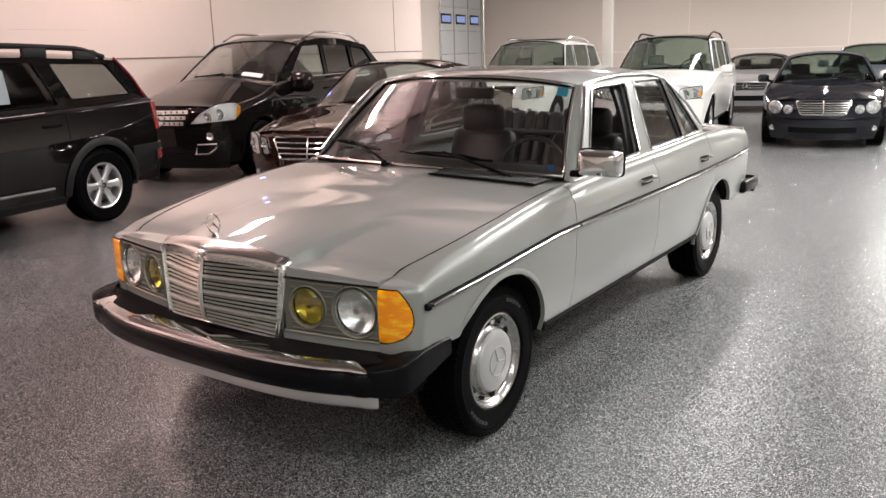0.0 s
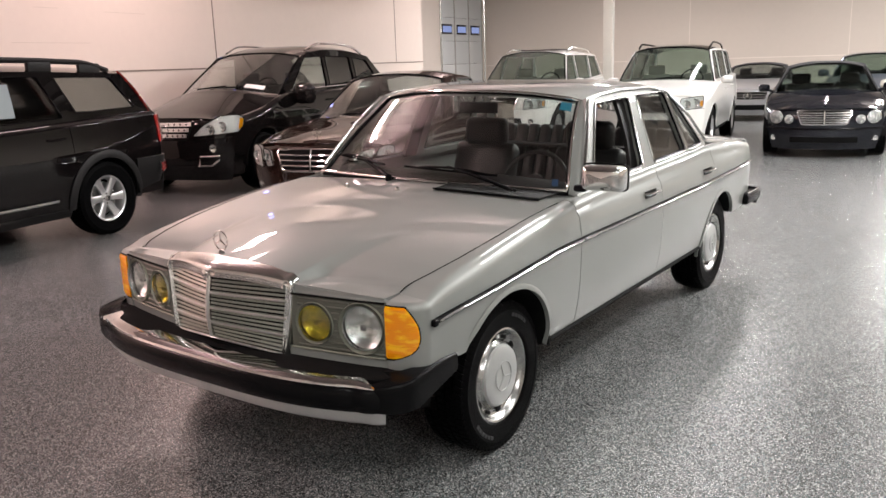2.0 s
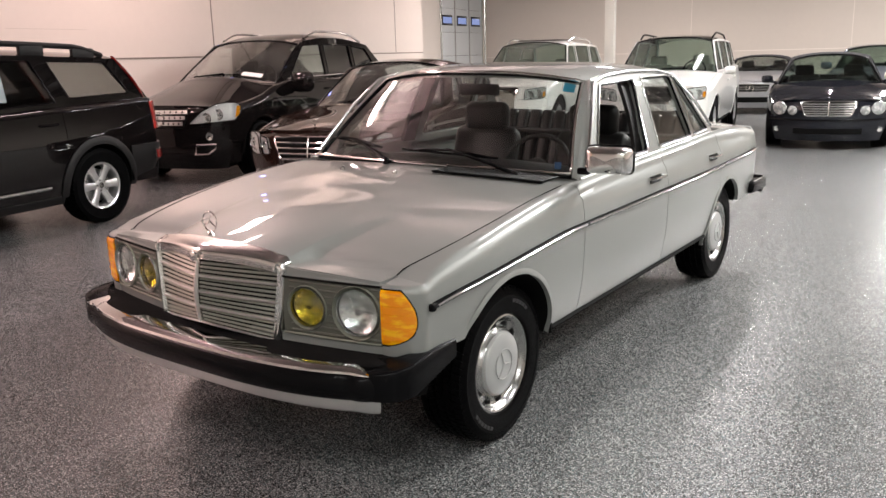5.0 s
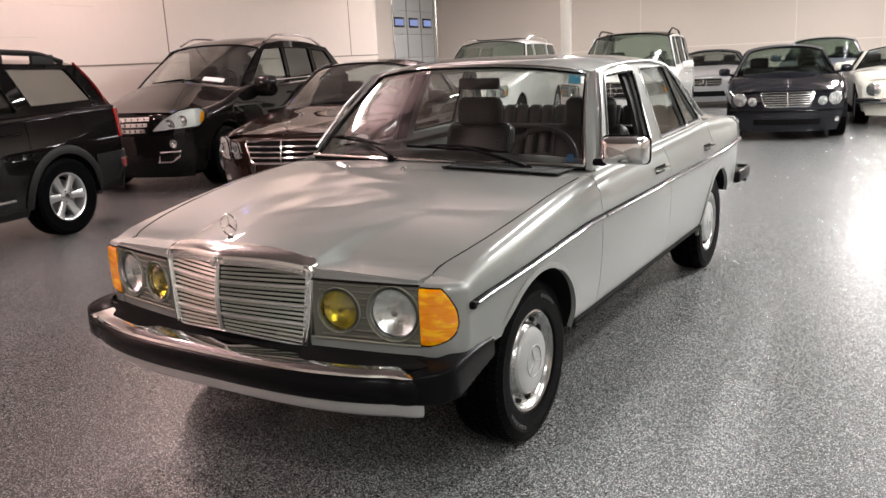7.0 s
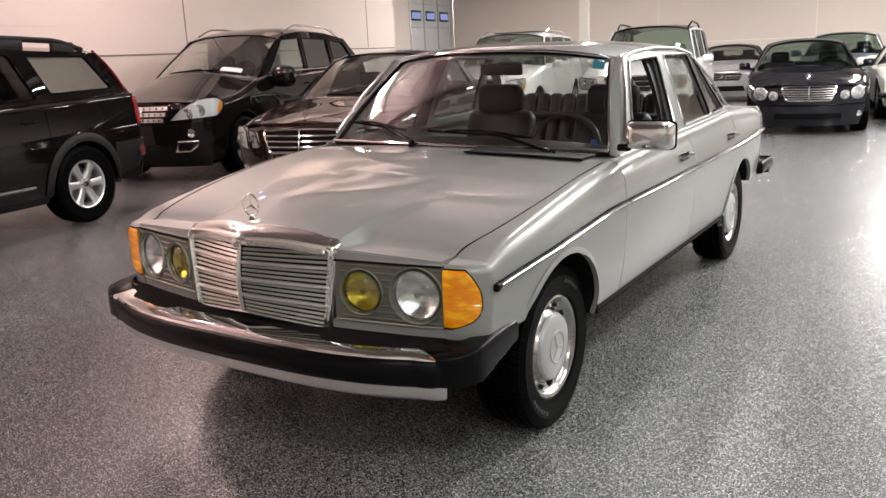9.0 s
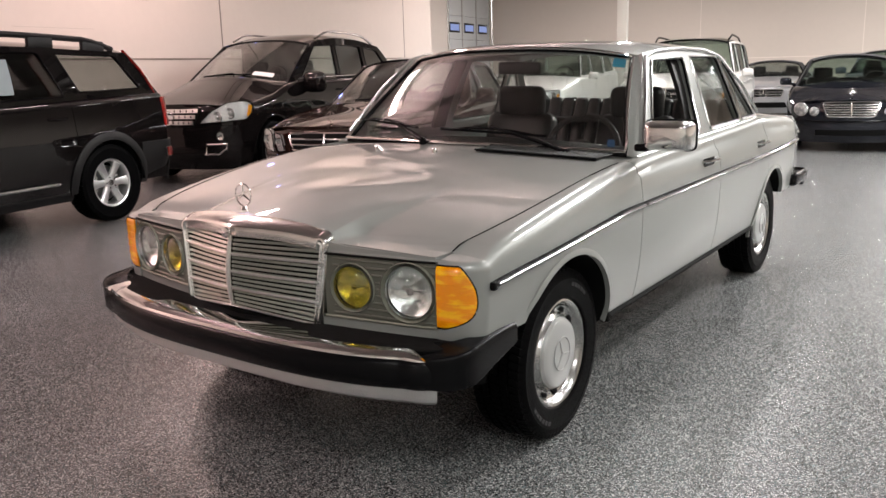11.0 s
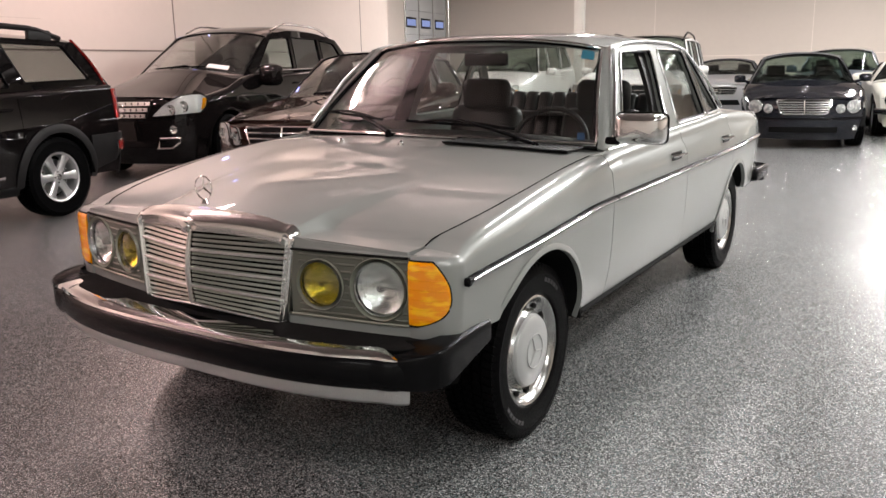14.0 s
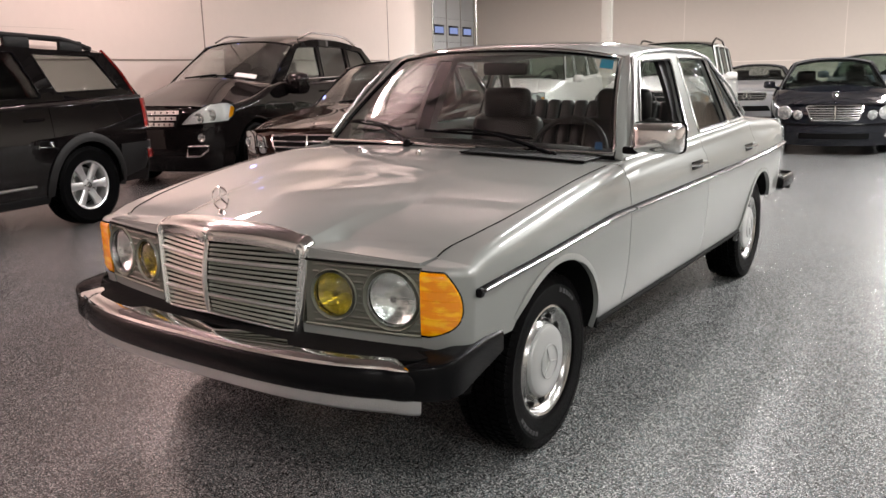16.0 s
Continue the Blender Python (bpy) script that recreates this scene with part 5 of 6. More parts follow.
def ivory_classic():
    d = sedan_spec(w=0.86, fo=0.78, wb=2.4, ro=0.9, hood=(0.74, 0.88), belt=0.86, roof=1.28, ws=(0.8, 1.3), rw=(1.8, 2.2))
    d["doors"] = [0.7, 1.7]
    root, sh, face, bump, ws = modern_car("classic_roadster", d, "cream", pose(1.56, 13.2, 0, 0, 0, 10), "ivory classic roadster with chrome bumpers", "car")
    louvre_grille(root, sh, 0.36, 0.40, 0, 0.45, 0.64, 1)
    for s in (1, -1):
        part("headlight", disc_on(sh.front_x, s * 0.62, 0.60, 0.10, [(1.08, 0.0), (1.04, 0.03), (0.95, 0.035), (0.6, 0.045), (0.01, 0.05)]), "reflector", root)
    part("bumper_bar", tube([sh.front_x(x, 0.42, 0.06) for x in lin(-0.8, 0.8, 15)], 0.05, 10), "chrome", bump)
    return root


M["pale_glass"] = glass("green_tinted_glass", (0.74, 0.80, 0.77), 0.03)
M["bright_glass"] = glass("pale_green_glass", (0.84, 0.90, 0.87), 0.30, base=0.10)
M["smoke_glass_solid"] = principled("black_roof_glass", (0.008, 0.008, 0.009), 0.1, spec=0.4)
M["sticker"] = principled("window_sheet", (0.34, 0.39, 0.41), 0.7, vary=0.08, scale=30)
M["mid_glass"] = glass("grey_tinted_glass", (0.76, 0.78, 0.77), 0.04)
M["pale_leather"] = principled("pale_grey_leather", (0.34, 0.33, 0.30), 0.45, vary=0.08)
M["smoke_glass"] = glass("smoked_glass", (0.30, 0.30, 0.30))
M["lamp_cover"] = glass("lamp_cover", (0.9, 0.92, 0.92))
dark_estate()
dark_suv()
brown_sedan()
white_suv(pose(-5.3, 10.67, 0, 0, 0, 10), "white sport utility car with dark windows", None)
white_suv(pose(-2.57, 10.74, 0, 0, 0, 9.5), "white sport utility car with a black glass roof", "black")
silver_roadster()
navy_convertible()
grey_sedan()
ivory_classic()

# ---- the silver saloon ----
SALOON = dict(
    y0=-0.505, y1=3.66, sill=0.342, sill_drop=0.035, front_sill=0.515, rear_sill=0.47, arch_ends=[(0.06, math.pi - 0.68), (0.46, math.pi + 0.05)],
    fall=[(-0.64, 0.034), (-0.3, 0.018), (0.1, 0.006), (0.6, 0.0)], bulge=[(-0.64, 0.325), (-0.5, 0.325), (-0.3, 0.345), (0.0, 0.38), (0.6, 0.49)], rise=[(-0.64, 0.360), (-0.56, 0.38), (-0.45, 0.40), (-0.2, 0.44), (0.1, 0.49), (0.6, 0.60)], hood_edge=[(-0.505, 0.722), (-0.44, 0.737), (-0.33, 0.762), (-0.15, 0.785), (0.1, 0.797), (0.62, 0.80)],
    width=[(-0.505, 0.862), (-0.46, 0.8628), (-0.40, 0.868), (-0.1, 0.884), (0.4, 0.888), (2.2, 0.888), (2.9, 0.875), (3.4, 0.85), (3.66, 0.82)],
    belt=[(-0.505, 0.763), (-0.475, 0.782), (-0.41, 0.800), (-0.28, 0.828), (0.0, 0.874), (0.35, 0.917), (0.62, 0.936), (1.2, 0.950), (2.0, 0.966), (2.6, 0.978), (3.1, 0.968), (3.66, 0.925)],
    top=[(-0.70, 0.830), (-0.5, 0.858), (-0.2, 0.897), (0.2, 0.926), (0.62, 0.956), (2.8, 1.0), (3.2, 0.99), (3.75, 0.945)],
    inset=[(0.2, 0.075), (0.34, 0.040), (0.48, 0.012), (0.62, 0.002), (0.75, 0.0), (0.80, 0.004), (0.86, 0.013), (0.876, 0.017), (0.894, 0.034), (0.92, 0.044), (1.0, 0.07)], rows=[0, 0.13, 0.27, 0.42, 0.57, 0.71, 0.83, 0.928, 0.965, 1.0],
    radius=[(-0.505, 0.03), (-0.42, 0.045), (-0.2, 0.062), (0.5, 0.05), (1.0, 0.035), (2.4, 0.035), (3.0, 0.06), (3.66, 0.07)],
    nose=[(0.2, -0.645), (0.5, -0.660), (0.76, -0.660), (1.0, -0.648)], nose_power=14.0, sweep=0.17,
    tail=[(0.2, 3.70), (0.5, 3.74), (0.95, 3.72)], tail_power=4.0, crown=3.0,
    arches=[(0.0, 0.315, 0.362), (2.795, 0.315, 0.352)], lip=(0.022, 0.010),
    handle_z=0.845, handle_mat="chrome", handles=False,
    cabin=dict(ws_base=0.61, ws_base_c=0.735, ws_top=1.08, ws_bow=0.08, pillar=(0.040, 0.030), screen_lift=0.008, rw_top=2.28, rw_base=2.92, rw_base_c=2.72, zref=1.37, inset=0.005,
               roof_x=[(1.08, 0.638), (1.5, 0.655), (2.28, 0.640)], roof_z=[(1.08, 1.395), (1.25, 1.418), (1.6, 1.432), (2.0, 1.425), (2.28, 1.395)], crown=0.045, roof_power=3.4,
               windows=[[(0.90, 0.965), (1.54, 0.975), (1.63, 1.345), (1.215, 1.335)],
                        [(1.71, 0.98), (2.25, 0.99), (2.20, 1.345), (1.735, 1.348)],
                        [(2.285, 0.992), (2.58, 1.0), (2.30, 1.31), (2.235, 1.34)]], trim="dull_chrome", seal="rubber"))


def steel_wheel(parent, x, y, s, turn=0.0):
    """A pressed steel wheel with a painted cap, a polished trim ring and slots."""
    root = empty("wheel")
    root.parent = parent
    root.matrix_basis = pose(x, y, 0.312, turn, 0, 0 if s > 0 else 180)
    r, w = 0.312, 0.20
    part("tyre", tread_tyre(r, w, 88), "tyre", root)
    part("rim", lathe([(-0.06, 0.19), (0.02, 0.178), (0.05, 0.165), (0.058, 0.12), (0.05, 0.02)], 56), "under", root)
    ring = part("trim_ring", lathe([(0.055, 0.197), (0.078, 0.201), (0.088, 0.198), (0.091, 0.191), (0.086, 0.182), (0.074, 0.175), (0.064, 0.168), (0.058, 0.156), (0.058, 0.146), (0.066, 0.137), (0.078, 0.130), (0.074, 0.122)], 72), "wheel_trim", root)
    for k in range(12):
        t = 2 * math.pi * (k + 0.5) / 12
        bm = box(-0.004, 0.004, -0.016, 0.016, -0.0085, 0.0085, 0.002)
        bmesh.ops.transform(bm, verts=bm.verts, matrix=Matrix.Translation((0.0600, 0.157 * math.cos(t), 0.157 * math.sin(t))) @ Matrix.Rotation(t - math.pi / 2, 4, "X"))
        part("slot", bm, "under", ring)
    for t0, n in ((0.5, 5), (3.4, 6)):
        for k in range(n):
            t = t0 + 0.105 * k
            bm = box(-0.0015, 0.0015, -0.011, 0.011, -0.007, 0.007, 0.001, 1)
            bmesh.ops.transform(bm, verts=bm.verts, matrix=Matrix.Translation((0.1015, 0.252 * math.cos(t), 0.252 * math.sin(t))) @ Matrix.Rotation(t - math.pi / 2, 4, "X"))
            part("sidewall_mark", bm, "tyre_mark", root)
    cap = part("hub_cap", lathe([(0.066, 0.128), (0.082, 0.127), (0.089, 0.122), (0.093, 0.112), (0.095, 0.09), (0.0965, 0.06), (0.097, 0.001)], 64), "cap_paint", root)
    bm = bmesh.new()
    tube([(0.098, 0.060 * math.cos(t), 0.060 * math.sin(t)) for t in lin(0, 2 * math.pi, 41)[:-1]], 0.0025, 6, bm, closed=True)
    for k in range(3):
        t = math.pi / 2 + k * 2 * math.pi / 3
        tube([(0.098, 0, 0), (0.098, 0.058 * math.cos(t), 0.058 * math.sin(t))], lambda u: 0.006 - 0.004 * u, 6, bm)
    part("emblem", bm, "cap_paint", cap)
    return root


SALOON["cabin"]["lowered"] = SALOON["cabin"]["windows"][0]
M["wheel_trim"] = principled("polished_wheel_trim", (0.46, 0.46, 0.45), 0.22, 1.0, vary=0.05)
M["apron"] = principled("textured_silver_apron", (0.56, 0.57, 0.56), 0.34, 0.7, 0.5, vary=0.06, scale=20, bump=0.35, bump_scale=160)
M["tyre_mark"] = principled("worn_rubber_mark", (0.016, 0.016, 0.017), 0.4, spec=0.3)
M["cyan"] = principled("cyan_print", (0.02, 0.22, 0.34), 0.5)
M["cap_paint"] = principled("cap_paint", (0.42, 0.43, 0.42), 0.35, 0.3, 0.7, vary=0.03)


def round_lamp(parent, where, r, lens, name, turn):
    """A round lamp set back in a pressed bowl: rim, reflector, lens."""
    c = (0, 0, 0)
    m = Matrix.Translation(where) @ Matrix.Rotation(radians(turn), 4, "Z")
    bowl = part(name, lathe([(0.05, r * 1.14), (0.000, r * 1.15), (-0.003, r * 1.13), (0.006, r * 1.09), (0.022, r * 1.03), (0.05, r * 0.96)], 48, "y", c), "lamp_cup", parent)
    bowl.matrix_basis = m
    part("lamp_rim", lathe([(0.030, r * 1.02), (0.004, r * 1.015), (0.000, r * 0.985), (0.010, r * 0.955)], 48, "y", c), "dull_chrome", bowl)
    part("reflector", lathe([(0.018, r * 0.95), (0.036, r * 0.72), (0.050, r * 0.40), (0.054, r * 0.16), (0.055, 0.001)], 40, "y", c), "reflector", bowl)
    part("bulb_shield", lathe([(0.012, 0.001), (0.012, r * 0.15), (0.040, r * 0.15)], 20, "y", c), "dull_chrome", bowl)
    part("bulb_holder", box(-r * 0.5, r * 0.5, 0.036, 0.044, -0.003, 0.003, 0.002), "dull_chrome", bowl)
    part("lens", lathe([(0.014, r * 0.965), (0.004, r * 0.8), (-0.006, r * 0.45), (-0.009, 0.001)], 40, "y", c), lens, bowl)
    return bowl


def silver_saloon():
    root = tagged(empty("saloon_car", pose(0, 0, 0)), "silver-grey vintage saloon car with a chrome upright grille", "car", "cars in the showroom")
    d = SALOON
    sh = car_shell(root, d, "silver", [0.625, 1.66, 2.64], 0.60, 2.94)
    for s in (1, -1):
        for y, x in ((0.0, 0.742), (2.795, 0.722)):
            steel_wheel(root, s * x, y, s, 20 if y == 0 else -35)
    side_x, ws = cabin(root, d, sh, "silver", "glass", thick=0.03)

    hood_edge = curve(d["hood_edge"])
    for s in (1, -1):
        part("hood_gap", tube([(s * hood_edge(y), y, sh.top_at(hood_edge(y), y) + 0.0004) for y in lin(-0.50, 0.56, 40)], 0.0022, 6), "under", root)

    # front panel, lamps and indicators
    part("front_panel", front_face(sh, 0.50, 0.545), "silver", root)
    part("nose_panel", front_face(sh, 0.757, None), "silver", root)
    part("lamp_back", box(-0.72, 0.72, -0.52, -0.48, 0.42, 0.76), "under", root)
    for s in (1, -1):
        lamps = ((0.634, 0.655, 0.083), (0.440, 0.652, 0.069))
        outer = rounded([(s * 0.34, 0.548), (s * 0.722, 0.552), (s * 0.722, 0.757), (s * 0.34, 0.757)], 0.004, 2)
        holes = [[(s * x + r * 1.11 * math.cos(t), z + r * 1.11 * math.sin(t)) for t in lin(0, 2 * math.pi, 33)[:-1]] for x, z, r in lamps]
        panel = part("lamp_panel", plate(outer, holes, lambda x, z: sh.front_x(x, z, 0.0), 0.012), "bezel", root)
        for k in range(9):
            z = 0.565 + 0.022 * k
            cuts = [0.370]
            for x, zc, r in sorted(lamps):
                if abs(z - zc) < r * 1.2:
                    e = math.sqrt((r * 1.2) ** 2 - (z - zc) ** 2)
                    cuts += [x - e, x + e]
            cuts.append(0.72)
            for a, b in zip(cuts[::2], cuts[1::2]):
                if b - a > 0.006:
                    part("rib", tube([sh.front_x(s * x, z, 0.001) for x in lin(a, b, 4)], 0.0042, 6), "bezel", panel)
        round_lamp(panel, sh.front_x(s * 0.634, 0.655, 0.006), 0.083, "headlamp_glass", "headlight", s * 9.6)
        round_lamp(panel, sh.front_x(s * 0.440, 0.652, 0.006), 0.069, "fog_glass", "fog_lamp", s * 9.6)
        for zz in (0.552, 0.755):
            # lower strip is trim; the black upper one stands for shade under the nose
            part("panel_trim", tube([sh.front_x(s * x, zz, 0.004) for x in lin(0.34, 0.722, 9)], 0.004, 6), "lamp_cup" if zz < 0.6 else "under", panel)

        def corner(u, z, out=0.0):
            zb, r = sh.belt(sh.y0), sh.r(sh.y0)
            k = max(0, min(1, (z - zb + r) / r))
            o = sh.inset(min(z, zb - r)) + r * 1.15 * (1 - math.sqrt(1 - k * k)) - out
            return sh.corner(s, u, sh.W(sh.y0) - o, z)
        reach = curve([(0.0, 0.14), (0.04, 0.27), (0.10, 0.43), (0.18, 0.56), (0.28, 0.64), (0.42, 0.675), (0.6, 0.65), (0.78, 0.56), (0.92, 0.46), (1.0, 0.39)])

        def lens_face(u, v, out=0.008):
            e = min(1, 14 * min(1 - u, v, 1 - v) + 0.25) * out
            return corner(u * reach(v) * 0.98, 0.556 + 0.194 * v, e)
        lens = part("indicator", grid(lens_face, lin(0, 1, 24), sorted(set(lin(0, 1, 15) + [0.02, 0.04, 0.96, 0.98])), 0.02, (0, 0.5, 0.6)), "amber", root)
        part("lens_gasket", tube([lens_face(1.0, v, 0.003) for v in lin(0, 1, 20)], 0.0035, 5), "rubber", lens)
        part("lens_gasket", tube([lens_face(u, 0.0, 0.003) for u in lin(0, 1, 10)], 0.0035, 5), "rubber", lens)
        part("lens_gasket", tube([lens_face(u, 1.0, 0.003) for u in lin(0, 1, 10)], 0.0035, 5), "rubber", lens)
        for k in range(6):
            v = 0.12 + 0.15 * k
            part("lens_rib", tube([lens_face(u, v, 0.0086) for u in lin(0.06, 0.92, 10)], 0.0012, 5), "amber", lens)

    # grille
    def gy(x, z):
        k = min(1, abs(x) / 0.34)
        return -0.740 + 0.082 * k ** 1.15 + (z - 0.65) * 0.02 - 0.018 * (1 - k) * math.sin(math.pi * max(0, min(1, (z - 0.52) / 0.27)))

    def gx(z):
        return 0.318 + 0.030 * (z - 0.52) / 0.27

    def foot(x):
        return 0.514 + 0.040 * (1 - min(1, abs(x) / 0.32))

    def rung(x, f):
        """Height of a cross line at the share f between the grille's foot and its crown."""
        return foot(x) + f * (0.780 - foot(x))

    def gtop(x):
        return 0.842 - 0.030 * min(1, abs(x) / 0.35) ** 3
    grille = part("grille", grid(lambda u, v: (u * (gx(0.53 + 0.26 * v) - 0.02), gy(u * 0.34, 0.53 + 0.26 * v) + 0.042, 0.53 + 0.26 * v), lin(-1, 1, 15), lin(0, 1, 5), 0.01, (0, 1, 0.6)), "under", root)
    n = 16
    for s in (1, -1):
        for k in range(n):
            f, end = (k + 0.3) / n, gx(0.526 + 0.252 * (k + 0.3) / n) - 0.013

            def blade(x, v):
                """A thin vane, lying back from its front edge."""
                zz = rung(x, f) + 0.0078 * v
                return s * x, gy(x, zz) + 0.004 + 0.004 * v, zz
            part("grille_slat", grid(blade, lin(0.004, end, 9), [0, 0.5, 1], 0.003, (0, 1, 0.5)), "slat", grille)
            if k in (4, 8, 12):
                part("grille_bar", tube([(s * x, gy(x, rung(x, f)) - 0.003, rung(x, f) + 0.002) for x in lin(0.004, end, 9)], 0.0052, 8), "bar_chrome", grille)
    part("centre_bar", tube([(0, gy(0, z) - 0.006, z) for z in lin(0.556, 0.79, 9)], lambda t: 0.005 + 0.003 * math.sin(math.pi * t), 8), "bar_chrome", grille)
    # the chrome shell: one section swept up one side, over the top and down the other
    side_prof = [(-1, 0.016), (-1, -0.001), (-0.88, -0.006), (-0.72, -0.006), (-0.60, -0.002), (-0.50, -0.005), (-0.32, -0.012), (-0.10, -0.012), (0.08, -0.005), (0.18, 0.012), (0.21, 0.04), (0.21, 0.09)]
    over_prof = [(-1, 0.016), (-1, -0.002), (-0.95, -0.007), (-0.80, -0.0075), (-0.62, -0.0072), (-0.44, -0.0062), (-0.30, -0.0035), (-0.22, 0.003), (-0.12, 0.015), (-0.02, 0.034), (0.02, 0.060), (0.03, 0.10)]
    r = 0.034
    path = [(gx(z) + 0.004, z, 1.0, 0.0, 0.0) for z in lin(0.512, 0.778, 10)]
    for t in lin(0, math.pi / 2, 12)[1:-1]:
        path.append((gx(0.778) + 0.004 - r + r * math.cos(t), 0.778 + (gtop(0.32) - 0.778) * math.sin(t), math.cos(t), math.sin(t), t / (math.pi / 2)))
    path += [(x, gtop(x), 0.0, 1.0, 1.0) for x in lin(gx(0.778) + 0.004 - r, 0.0, 18)]
    path += [(-x, z, -a, b, k) for x, z, a, b, k in reversed(path[:-1])]

    def shell(t, i):
        x, z, a, b, k = path[t]
        (o0, d0), (o1, d1) = side_prof[i], over_prof[i]
        wide = 0.028 + 0.028 * k
        o, d = (o0 + (o1 - o0) * k) * wide, d0 + (d1 - d0) * k
        px, pz = x + a * o, z + b * o
        y = gy(px, min(pz, 0.80)) + d
        limit = max(-0.636, gy(px, 0.80) + 0.030)
        return px, (min(y, limit) if k > 0.02 else y), pz
    part("grille_shell", grid(shell, list(range(len(path))), list(range(12)), 0.003, (0, 1, 0.6)), "shell_chrome", grille, sharp=50)
    part("grille_foot", tube([(x, gy(x, 0.54) - 0.001, foot(x) - 0.002) for x in lin(-0.318, 0.318, 17)], 0.0048, 8), "bar_chrome", grille)
    part("grille_apron", grid(lambda x, v: (x, gy(x, 0.52) + 0.012, 0.47 + (foot(x) - 0.472) * v), lin(-0.325, 0.325, 15), lin(0, 1, 3), 0.01, (0, 1, 0.5)), "under", grille)
    part("badge", lathe([(0, 0.019), (-0.006, 0.018), (-0.009, 0.001)], 24, "y", (0, gy(0, 0.8) - 0.022, 0.802)), "chrome", grille)
    star(root, (0, -0.675, 0.915), 0.037)

    # bumper: one line from side to side round both corners
    def line(k, inset=0.0):
        s, k = (1 if k > 0 else -1), abs(k)
        if k < 0.70:
            x, y = k, -0.852 + 0.105 * (k / 0.72) ** 3.2
        elif k < 1.0:
            t = (k - 0.70) / 0.30 * math.pi / 2
            x, y = 0.70 + 0.158 * math.sin(t), -0.60 - 0.155 * math.cos(t)
        else:
            x, y = 0.858, -0.60 + (k - 1.0)
        n = Vector((0, -1)) if k < 0.70 else (Vector((math.sin(t), -math.cos(t))) if k < 1.0 else Vector((1, 0)))
        return s * (x - n.x * inset), y - n.y * inset
    ks = sorted([v for v in lin(-0.69, 0.69, 29)] + [s * v for s in (1, -1) for v in (0.70, 0.73, 0.76, 0.79, 0.82, 0.85)])

    def rub(k, t):
        e = max(0, (abs(k) - 0.70) / 0.15)
        x, y = line(k, 0.045 - 0.045 * max(0, math.cos(t)) ** 0.6 + 0.012 * e * e)
        return x, y, 0.450 + 0.052 * math.sin(t)
    bumper = part("front_bumper", grid(rub, ks, lin(-math.pi / 2, math.pi / 2, 11), 0.02, (0, 0, 0.45)), "rubber", root)
    chrome_deep = lambda x: 0.080 - 0.045 * max(0, min(1, (abs(x) - 0.345) / 0.03)) * (1 - 0.9 * max(0, min(1, (-x - 0.62) / 0.04)))
    tip = lambda x: 1 - 0.85 * max(0, min(1, (abs(x) - 0.70) / 0.10)) ** 2
    part("bumper_chrome", grid(lambda x, v: (*line(x, 0.010 + (chrome_deep(x) + 0.010) * (1 - math.cos(1.5 * v)) * tip(x)), 0.496 + 0.023 * tip(x) * math.sin(1.45 * v ** 0.8)), [0.80 * math.sin(t) for t in lin(-math.pi / 2, math.pi / 2, 73)], lin(0, 1, 6), 0.008, (0, 0, 0.3)), "chrome", bumper)
    part("bumper_apron", grid(lambda x, v: (*line(x, 0.036 + 0.030 * v ** 5), 0.402 - 0.060 * v), [0.85 * math.sin(t) for t in lin(-math.pi / 2, math.pi / 2, 37)], lin(0, 1, 5), 0.012, (0, 0, 0.4)), "apron", bumper)
    part("bumper_shelf", grid(lambda x, v: (*[(1 - v) * p + v * q for p, q in zip(line(x, chrome_deep(x) + 0.018), (max(-0.84, min(0.84, x * 1.06)), -0.56))], 0.514 + 0.004 * min(1, 12 * v)), [0.86 * math.sin(t) for t in lin(-math.pi / 2, math.pi / 2, 73)], [0, 0.04, 0.08, 0.4, 0.7, 1.0], 0.01, (0, 0, 0.3)), "under", bumper)
    def wrap(k, v):
        """The side piece of the bumper: a flush panel from the bar's end to the wheel opening."""
        e = max(0, min(1, (k - 0.74) / 0.20))
        e = e * e * (3 - 2 * e)
        low = 0.402 + 0.062 * max(0, (k - 1.0) / 0.235)
        high = 0.500 + 0.036 * max(0, min(1, (k - 0.74) / 0.4))
        inner = 0.13 - 0.08 * max(0, min(1, (k - 0.9) / 0.15))
        skin = 0.022 * (1 - e) - 0.014 * e
        prof = curve([(0, low), (0.12, low + 0.008), (0.8, high - 0.010), (0.9, high - 0.001), (1.0, high + 0.006)])
        deep = curve([(0, skin + 0.02), (0.12, skin), (0.8, skin), (0.9, skin + 0.008), (1.0, skin + inner)])
        return (*line(k, deep(v)), prof(v))
    for s in (1, -1):
        part("bumper_corner", grid(lambda k, v: (s * wrap(k, v)[0], wrap(k, v)[1], wrap(k, v)[2]), [0.74, 0.77, 0.80, 0.83, 0.86, 0.89, 0.92, 0.95, 0.98, 1.0, 1.05, 1.1, 1.15, 1.2, 1.235], [0, 0.06, 0.12, 0.3, 0.6, 0.8, 0.85, 0.9, 0.95, 1.0], 0.01, (0, -0.3, 0.45)), "rubber", bumper)
    part("valance", front_face(sh, 0.36, 0.50, off=-0.02), "under", root)

    # rear
    part("rear_panel", back_face(sh, 0.47, 0.93), "silver", root)
    rb = part("rear_bumper", grid(lambda x, t: (x, 3.90 - 0.10 * (abs(x) / 0.86) ** 3 - 0.05 + 0.055 * math.cos(t), 0.50 + 0.062 * math.sin(t)), [0.86 * math.sin(t) for t in lin(-math.pi / 2, math.pi / 2, 33)], lin(-math.pi / 2, math.pi / 2, 9), 0.03, (0, 2, 0.5)), "rubber", root)
